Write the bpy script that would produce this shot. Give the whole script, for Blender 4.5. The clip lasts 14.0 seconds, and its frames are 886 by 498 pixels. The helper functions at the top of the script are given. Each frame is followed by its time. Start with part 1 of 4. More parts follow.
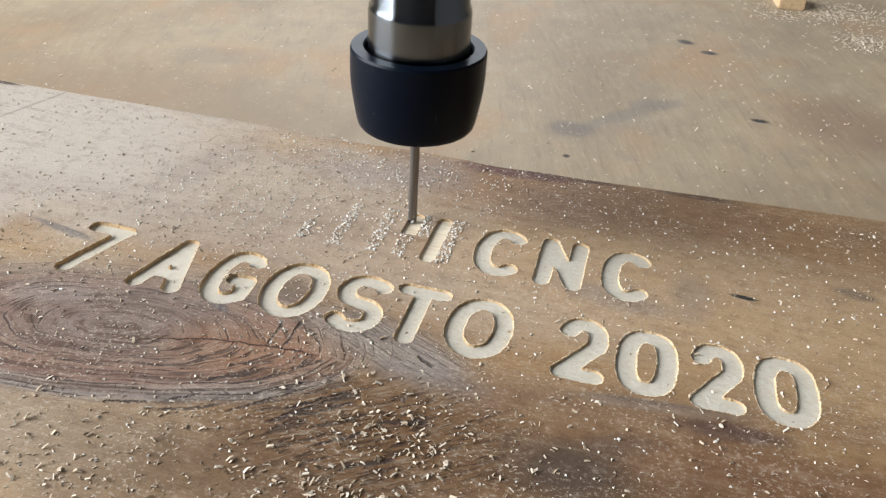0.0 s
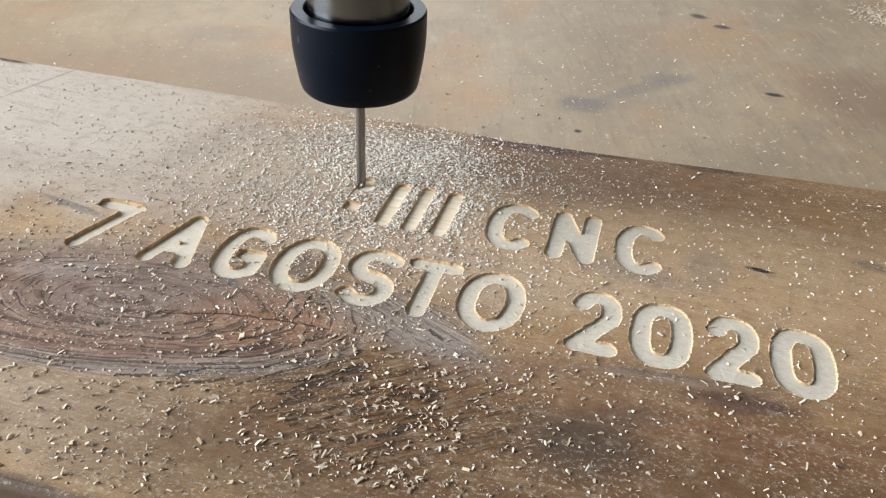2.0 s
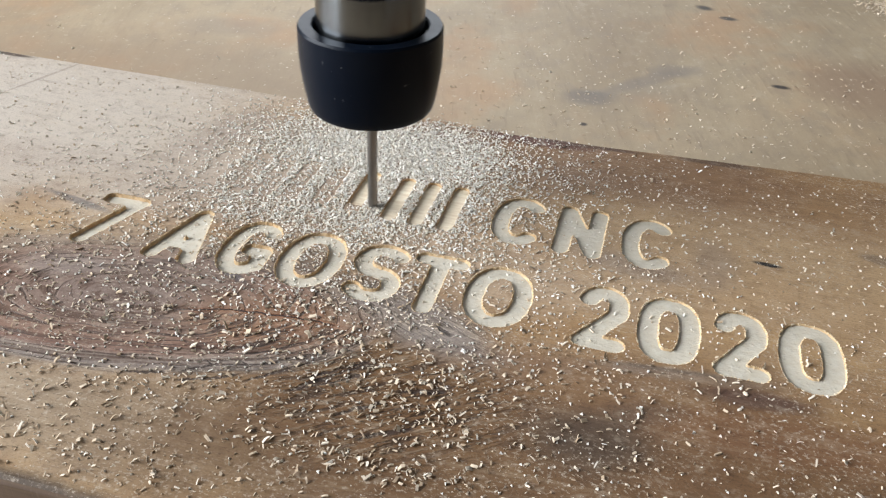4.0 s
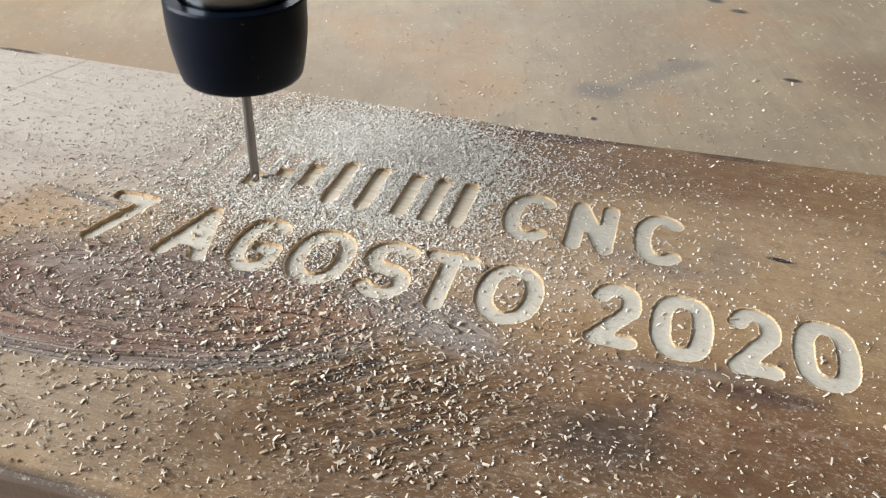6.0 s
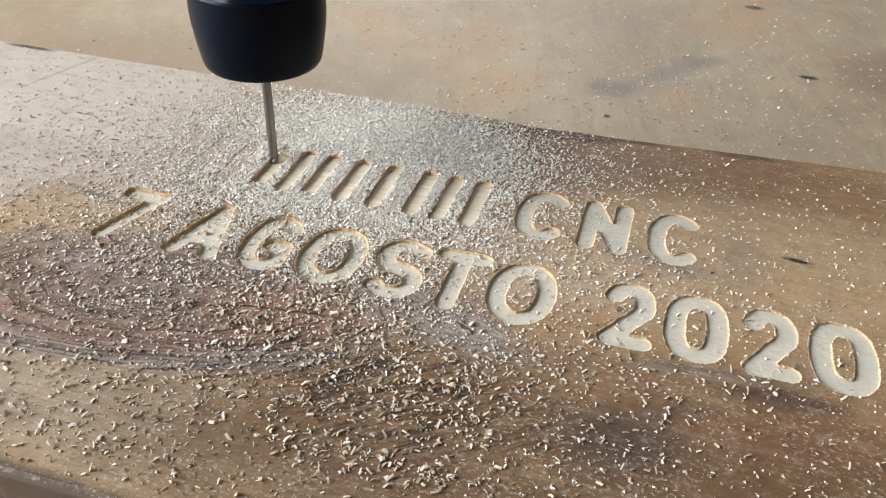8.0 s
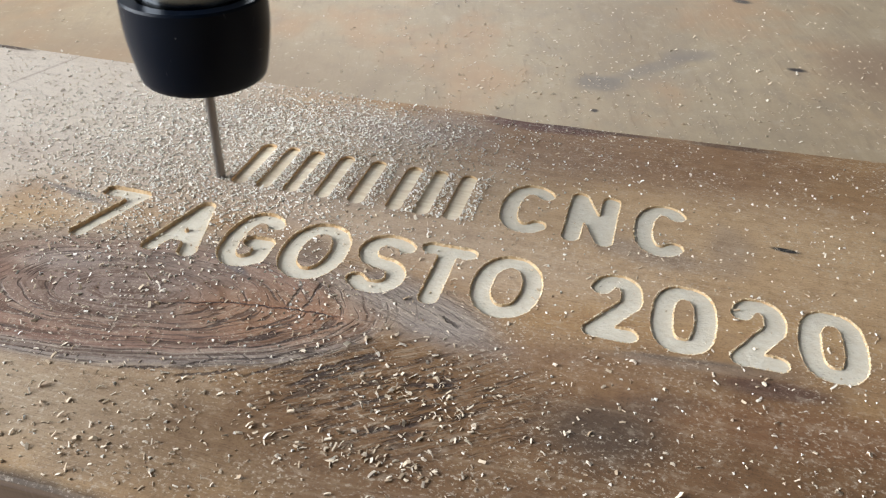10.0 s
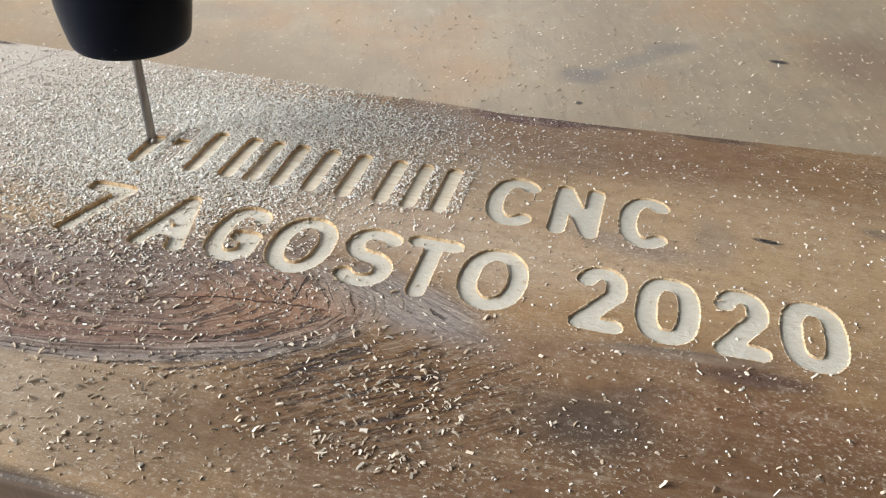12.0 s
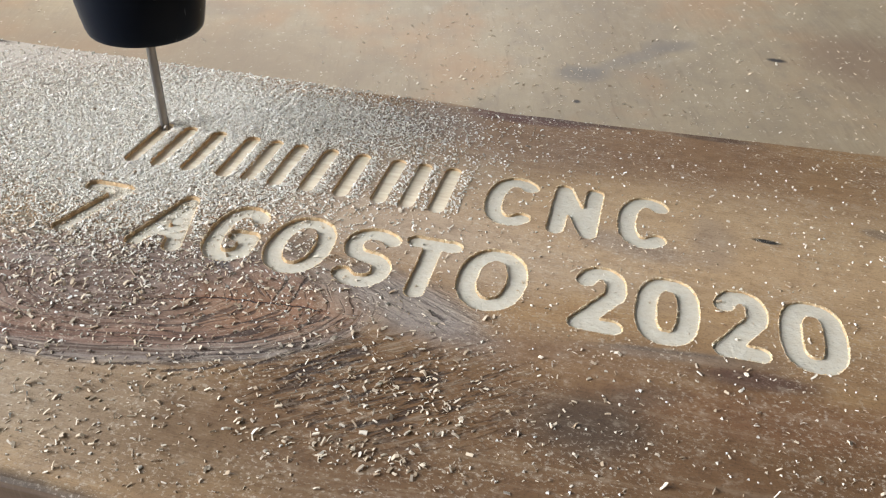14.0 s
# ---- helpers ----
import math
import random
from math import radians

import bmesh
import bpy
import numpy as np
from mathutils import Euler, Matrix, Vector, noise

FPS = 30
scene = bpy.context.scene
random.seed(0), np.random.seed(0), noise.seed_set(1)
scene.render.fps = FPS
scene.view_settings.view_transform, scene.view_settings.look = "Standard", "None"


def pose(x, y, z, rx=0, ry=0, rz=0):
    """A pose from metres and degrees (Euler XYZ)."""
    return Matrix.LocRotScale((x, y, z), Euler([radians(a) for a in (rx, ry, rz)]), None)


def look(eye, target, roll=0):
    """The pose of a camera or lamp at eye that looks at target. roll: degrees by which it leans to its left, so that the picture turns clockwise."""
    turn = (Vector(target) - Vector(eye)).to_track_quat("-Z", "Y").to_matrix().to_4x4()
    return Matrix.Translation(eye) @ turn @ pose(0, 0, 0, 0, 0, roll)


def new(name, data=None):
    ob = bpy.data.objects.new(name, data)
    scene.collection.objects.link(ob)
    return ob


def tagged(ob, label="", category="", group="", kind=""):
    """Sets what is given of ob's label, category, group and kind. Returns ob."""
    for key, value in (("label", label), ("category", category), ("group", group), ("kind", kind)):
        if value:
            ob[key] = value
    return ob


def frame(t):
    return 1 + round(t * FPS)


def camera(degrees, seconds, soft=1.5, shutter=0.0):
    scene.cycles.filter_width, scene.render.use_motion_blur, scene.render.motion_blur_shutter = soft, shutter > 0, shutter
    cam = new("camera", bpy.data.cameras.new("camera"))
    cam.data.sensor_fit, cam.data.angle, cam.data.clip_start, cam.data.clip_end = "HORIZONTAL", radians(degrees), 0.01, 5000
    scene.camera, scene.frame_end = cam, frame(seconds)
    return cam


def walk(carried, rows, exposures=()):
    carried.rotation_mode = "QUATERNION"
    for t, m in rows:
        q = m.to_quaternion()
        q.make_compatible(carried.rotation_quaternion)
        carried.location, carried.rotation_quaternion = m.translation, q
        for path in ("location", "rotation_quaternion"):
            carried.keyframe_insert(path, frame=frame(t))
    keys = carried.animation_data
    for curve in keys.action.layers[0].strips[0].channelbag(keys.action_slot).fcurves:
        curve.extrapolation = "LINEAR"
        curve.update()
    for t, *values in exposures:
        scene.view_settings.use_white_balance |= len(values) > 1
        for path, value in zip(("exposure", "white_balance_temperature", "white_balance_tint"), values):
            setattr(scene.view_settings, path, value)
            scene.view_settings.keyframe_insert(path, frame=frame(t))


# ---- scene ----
SIDE = 0.127          # unit of the lettering plan, in metres
TOP = 0.0296          # top of the slab over the machine bed


def depth(x):
    """How deep the cutter goes: the slab is a little warped, so deeper towards the far end. x in lettering units."""
    return 0.0012 - 0.0006 * min(1.0, max(0.0, (x + 1.4) / 1.5))


cam = camera(55.0, 14.0, soft=1.2, shutter=0.4)
PATH = [
    (0, -0.01544, -0.17976, 0.18458, 12.940, -33.253, 3.630),
    (0.5, -0.01668, -0.18185, 0.18432, 12.842, -33.749, 3.582),
    (1, -0.01720, -0.18036, 0.18418, 13.062, -33.941, 3.257),
    (1.5, -0.01615, -0.18042, 0.18227, 13.342, -34.159, 3.045),
    (2, -0.01553, -0.17941, 0.18084, 13.714, -34.430, 2.853),
    (2.5, -0.01669, -0.17938, 0.18229, 13.786, -34.577, 2.759),
    (3, -0.01678, -0.17868, 0.18193, 13.842, -34.747, 2.709),
    (5.5, -0.01774, -0.17783, 0.18051, 14.224, -35.297, 2.442),
    (6, -0.01795, -0.17689, 0.18075, 14.596, -35.415, 2.138),
    (6.5, -0.01708, -0.17598, 0.17930, 14.984, -35.506, 1.914),
    (7, -0.01854, -0.17541, 0.18032, 15.136, -35.558, 1.953),
    (7.5, -0.01902, -0.17462, 0.18119, 15.421, -35.611, 1.753),
    (8, -0.01907, -0.17486, 0.18023, 15.424, -35.705, 1.844),
    (8.2, -0.01416, -0.17372, 0.17599, 16.085, -35.626, 1.426),
    (10.5, -0.01634, -0.17246, 0.17594, 14.652, -35.467, 1.317),
    (11, -0.01617, -0.17217, 0.17618, 14.329, -35.599, 1.399),
    (11.5, -0.01639, -0.17287, 0.17658, 14.137, -35.863, 1.579),
    (12, -0.01613, -0.17384, 0.17724, 13.835, -36.002, 1.713),
    (12.5, -0.01670, -0.17330, 0.17772, 13.684, -36.091, 1.783),
    (13, -0.01712, -0.17289, 0.17826, 13.714, -36.111, 1.726),
    (13.5, -0.01759, -0.17309, 0.17849, 13.502, -36.265, 1.889),
    (14, -0.01739, -0.17284, 0.17773, 13.459, -36.244, 1.921),
]
TIP = [
    (0, -0.0833, 0.0649, 0.0276), (0.2, -0.0766, 0.0556, 0.0276), (0.4, -0.0747, 0.0480, 0.0276),
    (0.5, -0.0810, 0.0470, 0.0276), (0.6, -0.0856, 0.0497, 0.0276), (0.8, -0.0848, 0.0585, 0.0301),
    (1, -0.1026, 0.0535, 0.0314), (1.2, -0.0986, 0.0462, 0.0276), (1.4, -0.0922, 0.0488, 0.0276),
    (1.5, -0.0908, 0.0545, 0.0276), (1.6, -0.0899, 0.0594, 0.0276), (1.8, -0.0946, 0.0657, 0.0276),
    (2, -0.1058, 0.0649, 0.0276), (2.2, -0.1063, 0.0532, 0.0276), (2.4, -0.1016, 0.0500, 0.0276),
    (2.5, -0.1044, 0.0579, 0.0276), (2.6, -0.1041, 0.0580, 0.0276), (2.8, -0.1006, 0.0480, 0.0276),
    (3, -0.1055, 0.0559, 0.0276), (3.2, -0.1016, 0.0672, 0.0276), (3.5, -0.0940, 0.0635, 0.0276),
    (3.8, -0.0914, 0.0533, 0.0276), (4.1, -0.1016, 0.0457, 0.0276), (4.35, -0.1092, 0.0432, 0.0276),
    (4.5, -0.1206, 0.0438, 0.0276), (4.7, -0.1105, 0.0438, 0.0276), (4.9, -0.1156, 0.0546, 0.0276),
    (5.1, -0.1206, 0.0673, 0.0276), (5.3, -0.1180, 0.0561, 0.0276), (5.5, -0.1217, 0.0472, 0.0276),
    (5.7, -0.1276, 0.0597, 0.0276), (5.9, -0.1426, 0.0512, 0.0314), (6, -0.1443, 0.0493, 0.0288),
    (6.1, -0.1388, 0.0457, 0.0276), (6.3, -0.1283, 0.0483, 0.0276), (6.5, -0.1316, 0.0583, 0.0276),
    (6.7, -0.1379, 0.0591, 0.0276), (6.9, -0.1331, 0.0696, 0.0276), (7, -0.1306, 0.0638, 0.0276),
    (7.1, -0.1295, 0.0632, 0.0276), (7.3, -0.1359, 0.0721, 0.0276), (7.5, -0.1400, 0.0626, 0.0276),
    (7.7, -0.1392, 0.0507, 0.0276), (7.9, -0.1450, 0.0558, 0.0295), (8, -0.1466, 0.0601, 0.0276),
    (8.1, -0.1386, 0.0519, 0.0276), (8.2, -0.1365, 0.0480, 0.0276), (8.5, -0.1321, 0.0432, 0.0276),
    (8.8, -0.1359, 0.0559, 0.0276), (9.05, -0.1346, 0.0673, 0.0276), (9.3, -0.1448, 0.0673, 0.0276),
    (9.5, -0.1448, 0.0559, 0.0276), (9.75, -0.1435, 0.0457, 0.0276), (10, -0.1511, 0.0432, 0.0276),
    (10.15, -0.1575, 0.0457, 0.0276), (10.3, -0.1528, 0.0483, 0.0276), (10.5, -0.1603, 0.0556, 0.0276),
    (10.7, -0.1617, 0.0691, 0.0276), (10.9, -0.1604, 0.0622, 0.0276), (11, -0.1609, 0.0558, 0.0276),
    (11.1, -0.1609, 0.0498, 0.0276), (11.4, -0.1660, 0.0587, 0.0276), (11.5, -0.1807, 0.0547, 0.0314),
    (11.6, -0.1842, 0.0517, 0.0314), (11.8, -0.1805, 0.0457, 0.0276), (12, -0.1798, 0.0574, 0.0276),
    (12.3, -0.1674, 0.0460, 0.0276), (12.5, -0.1735, 0.0579, 0.0276), (12.7, -0.1726, 0.0692, 0.0276),
    (13, -0.1817, 0.0654, 0.0276), (13.3, -0.1824, 0.0474, 0.0276), (13.5, -0.1882, 0.0648, 0.0276),
    (13.6, -0.1864, 0.0696, 0.0276), (13.8, -0.1822, 0.0678, 0.0276), (14, -0.1792, 0.0674, 0.0276),
]

walk(cam, [(t, pose(x, y, z, 90 + pitch, 0, yaw) @ pose(0, 0, 0, 0, 0, roll)) for t, x, y, z, yaw, pitch, roll in PATH],
     exposures=[(0.0, 0.0), (14.0, 0.0)])

# ---- light: daylight through one wide workshop opening, and an added fill from behind ----
world = bpy.data.worlds.new("daylight")
scene.world = world
world.use_nodes = True
wn = world.node_tree
sky = wn.nodes.new("ShaderNodeTexSky")
sky.sky_type = "NISHITA"
sky.sun_disc = False
sky.sun_elevation, sky.sun_rotation = radians(38), radians(-35)
wn.nodes["Background"].inputs["Strength"].default_value = 0.12
wn.links.new(sky.outputs[0], wn.nodes["Background"].inputs["Color"])


def area_lamp(name, eye, target, width, height, watts, colour):
    data = bpy.data.lights.new(name, "AREA")
    data.shape, data.size, data.size_y, data.energy, data.color = "RECTANGLE", width, height, watts, colour
    ob = new(name, data)
    ob.matrix_world = look(eye, target)
    return tagged(ob, "soft light standing in for daylight from an unseen opening", "daylight", kind="structure")


area_lamp("window_light", (-1.66, -0.53, 0.72), (-0.05, 0.05, 0.0), 1.5, 1.15, 104, (0.895, 0.940, 1.0))
# added fill and sheen from behind, where no source is seen
area_lamp("rear_fill_light", (-0.85, 2.42, 0.95), (-0.25, 0.0, 0.0), 1.6, 1.2, 20, (0.895, 0.940, 1.0))


# ---- materials ----
class Nodes:
    """Short words for a node tree."""

    def __init__(self, name):
        self.mat = bpy.data.materials.new(name)
        self.mat.use_nodes = True
        self.tree = self.mat.node_tree
        self.bsdf = self.tree.nodes["Principled BSDF"]
        geo = self.tree.nodes.new("ShaderNodeNewGeometry")
        self.place, self.island = geo.outputs["Position"], geo.outputs["Random Per Island"]
        self.normal = geo.outputs["Normal"]

    def put(self, socket, value):
        if isinstance(value, bpy.types.NodeSocket):
            self.tree.links.new(value, socket)
        elif isinstance(value, (tuple, list)) and len(value) == 3 and socket.type == "RGBA":
            socket.default_value = (*value, 1)
        else:
            socket.default_value = value

    def math(self, op, a, b=0.0, c=0.0):
        n = self.tree.nodes.new("ShaderNodeMath")
        n.operation = op
        for s, v in zip(n.inputs, (a, b, c)):
            self.put(s, v)
        return n.outputs[0]

    def step(self, v, lo, hi):
        n = self.tree.nodes.new("ShaderNodeMapRange")
        n.interpolation_type = "SMOOTHSTEP"
        for key, value in (("Value", v), ("From Min", lo), ("From Max", hi)):
            self.put(n.inputs[key], value)
        return n.outputs[0]

    def mix(self, f, a, b, how="MIX"):
        n = self.tree.nodes.new("ShaderNodeMix")
        n.data_type, n.blend_type = "RGBA", how
        for s, v in ((n.inputs[0], f), (n.inputs[6], a), (n.inputs[7], b)):
            self.put(s, v)
        return n.outputs[2]

    def at(self, scale, shift=(0, 0, 0), turn=0.0, source=None):
        if turn:
            t = self.tree.nodes.new("ShaderNodeMapping")
            t.inputs["Rotation"].default_value = (0, 0, radians(turn))
            self.put(t.inputs["Vector"], source or self.place)
            source = t.outputs[0]
        n = self.tree.nodes.new("ShaderNodeMapping")
        n.inputs["Scale"].default_value = scale
        n.inputs["Location"].default_value = shift
        self.put(n.inputs["Vector"], source or self.place)
        return n.outputs[0]

    def noise(self, vector, scale=1.0, detail=4.0, rough=0.55, twist=0.0):
        n = self.tree.nodes.new("ShaderNodeTexNoise")
        self.put(n.inputs["Vector"], vector)
        for key, value in (("Scale", scale), ("Detail", detail), ("Roughness", rough), ("Distortion", twist)):
            n.inputs[key].default_value = value
        return n.outputs["Fac"]

    def xyz(self, vector=None):
        n = self.tree.nodes.new("ShaderNodeSeparateXYZ")
        self.put(n.inputs[0], vector or self.place)
        return n.outputs

    def join(self, x, y, z):
        n = self.tree.nodes.new("ShaderNodeCombineXYZ")
        for s, v in zip(n.inputs, (x, y, z)):
            self.put(s, v)
        return n.outputs[0]

    def ramp(self, v, stops):
        n = self.tree.nodes.new("ShaderNodeValToRGB")
        self.put(n.inputs[0], v)
        e = n.color_ramp.elements
        while len(e) < len(stops):
            e.new(0.5)
        for el, (p, c) in zip(e, stops):
            el.position, el.color = p, (*c, 1)
        return n.outputs[0]

    def bump(self, height, strength, distance, under=None):
        n = self.tree.nodes.new("ShaderNodeBump")
        self.put(n.inputs["Height"], height)
        n.inputs["Strength"].default_value, n.inputs["Distance"].default_value = strength, distance
        if under is not None:
            self.put(n.inputs["Normal"], under)
        return n.outputs[0]

    def done(self, colour, rough=0.5, metal=0.0, normal=None, specular=0.5):
        b = self.bsdf
        for key, value in (("Base Color", colour), ("Roughness", rough), ("Metallic", metal), ("Specular IOR Level", specular)):
            self.put(b.inputs[key], value)
        if normal is not None:
            self.put(b.inputs["Normal"], normal)
        return self.mat


def spot(n, x, y, a, b, turn=0.0, wobble=None, soft=0.6):
    """1 inside an ellipse round (x, y), in lettering units, fading outwards."""
    px, py, _ = n.xyz()
    dx = n.math("SUBTRACT", px, x * SIDE)
    dy = n.math("SUBTRACT", py, y * SIDE)
    c, s = math.cos(radians(turn)), math.sin(radians(turn))
    u = n.math("DIVIDE", n.math("ADD", n.math("MULTIPLY", dx, c), n.math("MULTIPLY", dy, s)), a * SIDE)
    v = n.math("DIVIDE", n.math("SUBTRACT", n.math("MULTIPLY", dy, c), n.math("MULTIPLY", dx, s)), b * SIDE)
    r = n.math("SQRT", n.math("ADD", n.math("MULTIPLY", u, u), n.math("MULTIPLY", v, v)))
    if wobble is not None:
        r = n.math("ADD", r, wobble)
    return n.math("SUBTRACT", 1.0, n.step(r, 1 - soft, 1 + soft)), r


def slab_material():
    n = Nodes("weathered_slab_wood")
    M = n.math
    px, py, pz = n.xyz()
    big = M("SUBTRACT", n.noise(n.at((9, 14, 9)), 1, 3), 0.5)
    # the knot: an oval distance, its angle, and the growth rings round it
    kx, ky, ka, kb = -1.15 * SIDE, -0.145 * SIDE, 0.54 * SIDE, 0.24 * SIDE
    dx, dy = M("SUBTRACT", px, kx), M("SUBTRACT", py, ky)
    dy = M("SUBTRACT", dy, M("MULTIPLY", dx, 0.13))
    u, v = M("DIVIDE", dx, ka), M("DIVIDE", dy, kb)
    r0 = M("SQRT", M("ADD", M("MULTIPLY", u, u), M("MULTIPLY", v, v)))
    r = M("ADD", r0, M("MULTIPLY", M("SUBTRACT", n.noise(n.at((18, 26, 1), (4, 4, 0)), 1, 3, 0.5), 0.5), 0.32))
    turn = M("ARCTAN2", v, u)
    near = M("SUBTRACT", 1.0, n.step(r, 0.95, 1.07))
    far_soft = M("SUBTRACT", 1.0, n.step(r, 0.55, 1.35))
    knot = M("ADD", M("MULTIPLY", near, n.step(v, 0.35, -0.25)), M("MULTIPLY", far_soft, n.step(v, -0.25, 0.35)))
    # grain runs along the slab and is pushed aside by the knot
    push = M("MULTIPLY", M("DIVIDE", 1.0, M("ADD", 0.55, M("MULTIPLY", r0, r0))), M("MULTIPLY", dy, -0.62))
    gy = M("ADD", M("ADD", py, push), M("MULTIPLY", big, 0.014))
    along = n.join(px, gy, 0.0)
    grain = n.noise(n.at((9, 330, 1), source=along), 1, 5, 0.65)
    broad = n.noise(n.at((4, 46, 1), (3.1, 1.7, 0), source=along), 1, 4, 0.55)
    pores = n.noise(n.at((110, 1700, 1), source=along), 1, 3, 0.6)
    blotch = n.noise(n.at((30, 42, 1), (5, 2, 0)), 1, 5, 0.65)
    wob = M("MULTIPLY", M("SUBTRACT", n.noise(n.at((26, 34, 1), (1, 8, 0)), 1, 5, 0.6), 0.5), 1.3)
    base = n.ramp(broad, [(0.28, (0.235, 0.130, 0.056)), (0.45, (0.335, 0.196, 0.088)), (0.58, (0.405, 0.250, 0.115)), (0.75, (0.465, 0.308, 0.152))])
    base = n.mix(M("MULTIPLY", n.step(blotch, 0.44, 0.68), 0.45), base, (0.255, 0.168, 0.105))
    zones = (  # x, y, half length, half width, turn, strength, colour
        (-1.75, 0.62, 0.62, 0.50, -14, 0.92, (0.525, 0.448, 0.365)),
        (-2.3, 0.5, 0.6, 0.6, 0, 0.9, (0.54, 0.468, 0.39)),
        (-1.95, 0.30, 0.4, 0.08, 6, 0.5, (0.40, 0.315, 0.25)),
        (-1.42, -0.50, 0.75, 0.15, 4, 0.85, (0.365, 0.275, 0.185)),
        (-0.62, -0.47, 0.40, 0.14, 0, 0.8, (0.180, 0.108, 0.054)),
        (-0.72, 0.26, 0.62, 0.13, -5, 0.75, (0.40, 0.308, 0.232)),
        (-0.95, 0.56, 0.42, 0.20, -10, 0.65, (0.43, 0.345, 0.265)),
        # brown wood by the far edge, painted darker with the spindle's soft shadow
        (-0.05, 0.80, 0.6, 0.15, -2, 0.75, (0.215, 0.110, 0.050)),
        (-0.42, 0.66, 0.22, 0.12, 20, 0.3, (0.25, 0.165, 0.11)),
        (-0.70, 0.80, 0.13, 0.10, -30, 0.6, (0.25, 0.195, 0.165)),
        (-0.90, 0.75, 0.20, 0.09, -8, 0.55, (0.32, 0.265, 0.23)),
        (-1.32, 0.62, 0.07, 0.22, -25, 0.5, (0.33, 0.255, 0.20)),
        (0.62, 0.72, 0.45, 0.10, 6, 0.5, (0.31, 0.18, 0.085)),
        (0.45, 0.25, 0.5, 0.05, 8, 0.4, (0.27, 0.165, 0.085)),
        (0.15, -0.02, 0.6, 0.06, 6, 0.45, (0.235, 0.135, 0.072)),
        (0.2, 0.40, 0.85, 0.24, 4, 0.7, (0.51, 0.345, 0.195)),
        (0.25, -0.36, 0.95, 0.26, 4, 0.9, (0.150, 0.078, 0.036)),
        (0.35, -0.14, 0.6, 0.06, 5, 0.6, (0.20, 0.096, 0.046)),
        (-0.52, -0.27, 0.26, 0.16, 10, 0.85, (0.160, 0.080, 0.032)),
        (-0.25, -0.10, 0.22, 0.05, 4, 0.6, (0.20, 0.11, 0.06)),
        (-0.12, -0.26, 0.115, 0.08, 8, 0.85, (0.080, 0.052, 0.034)),
        (-0.02, -0.16, 0.07, 0.03, 20, 0.5, (0.12, 0.08, 0.055)),
        (0.19, -0.055, 0.10, 0.022, 4, 0.8, (0.085, 0.042, 0.032)),
        (0.02, -0.03, 0.17, 0.016, 6, 0.45, (0.22, 0.18, 0.15)),
        (0.0, -0.022, 0.12, 0.006, 6, 0.4, (0.07, 0.06, 0.055)),
        (-0.53, -0.03, 0.19, 0.07, -18, 0.8, (0.300, 0.255, 0.225)),
        (-0.62, 0.02, 0.10, 0.06, -30, 0.5, (0.17, 0.135, 0.12)),
        (0.10, 0.40, 0.05, 0.10, 5, 0.4, (0.26, 0.20, 0.16)),
        (-0.10, 0.33, 0.16, 0.045, -10, 0.55, (0.235, 0.180, 0.145)))
    for x, y, a, b, t, f, colour in zones:
        m, _ = spot(n, x, y, a, b, t, wob, 0.6)
        base = n.mix(M("MULTIPLY", m, f), base, colour)
    base = n.mix(M("MULTIPLY", n.step(grain, 0.48, 0.74), 0.15), base, n.mix(1.0, base, (0.42, 0.38, 0.36), "MULTIPLY"))
    base = n.mix(M("MULTIPLY", n.step(grain, 0.48, 0.30), 0.14), base, (0.55, 0.44, 0.31))
    # knot wood
    arcs = n.noise(n.join(M("MULTIPLY", r, 15.0), M("MULTIPLY", turn, 0.4), 0.0), 1, 4, 0.65)
    lines = n.noise(n.join(M("MULTIPLY", r, 52.0), M("MULTIPLY", turn, 1.6), 3.0), 1, 2, 0.5)
    kc = n.ramp(M("ADD", r, M("MULTIPLY", M("SUBTRACT", arcs, 0.5), 0.45)),
                [(0.0, (0.12, 0.075, 0.055)), (0.16, (0.240, 0.175, 0.145)), (0.42, (0.220, 0.146, 0.112)), (0.60, (0.262, 0.156, 0.110)),
                 (0.74, (0.225, 0.124, 0.090)), (0.82, (0.310, 0.245, 0.198)), (0.93, (0.255, 0.208, 0.178)), (1.0, (0.335, 0.260, 0.190))])
    kc = n.mix(M("MULTIPLY", n.step(arcs, 0.48, 0.60), 0.85), kc, (0.095, 0.050, 0.033))
    kc = n.mix(M("MULTIPLY", n.step(arcs, 0.42, 0.28), 0.40), kc, (0.36, 0.275, 0.20))
    rust, _ = spot(n, -0.80, -0.12, 0.20, 0.08, 8, wob, 0.6)
    kc = n.mix(M("MULTIPLY", rust, 0.55), kc, (0.31, 0.155, 0.075))
    grey, _ = spot(n, -1.25, 0.02, 0.42, 0.10, 8, wob, 0.6)
    kc = n.mix(M("MULTIPLY", grey, 0.45), kc, (0.235, 0.190, 0.160))
    pale, _ = spot(n, -1.36, -0.09, 0.10, 0.035, 12, wob, 0.5)
    kc = n.mix(M("MULTIPLY", pale, 0.3), kc, (0.42, 0.36, 0.32))
    base = n.mix(M("MULTIPLY", knot, 0.95), base, kc)
    # hair cracks along the rings, checks across them, torn fibre beside the knot
    hair = M("MULTIPLY", n.step(lines, 0.57, 0.64), M("MULTIPLY", knot, n.step(r, 0.12, 0.5)))
    side, _ = spot(n, -0.78, -0.17, 0.32, 0.20, 12, wob, 0.6)
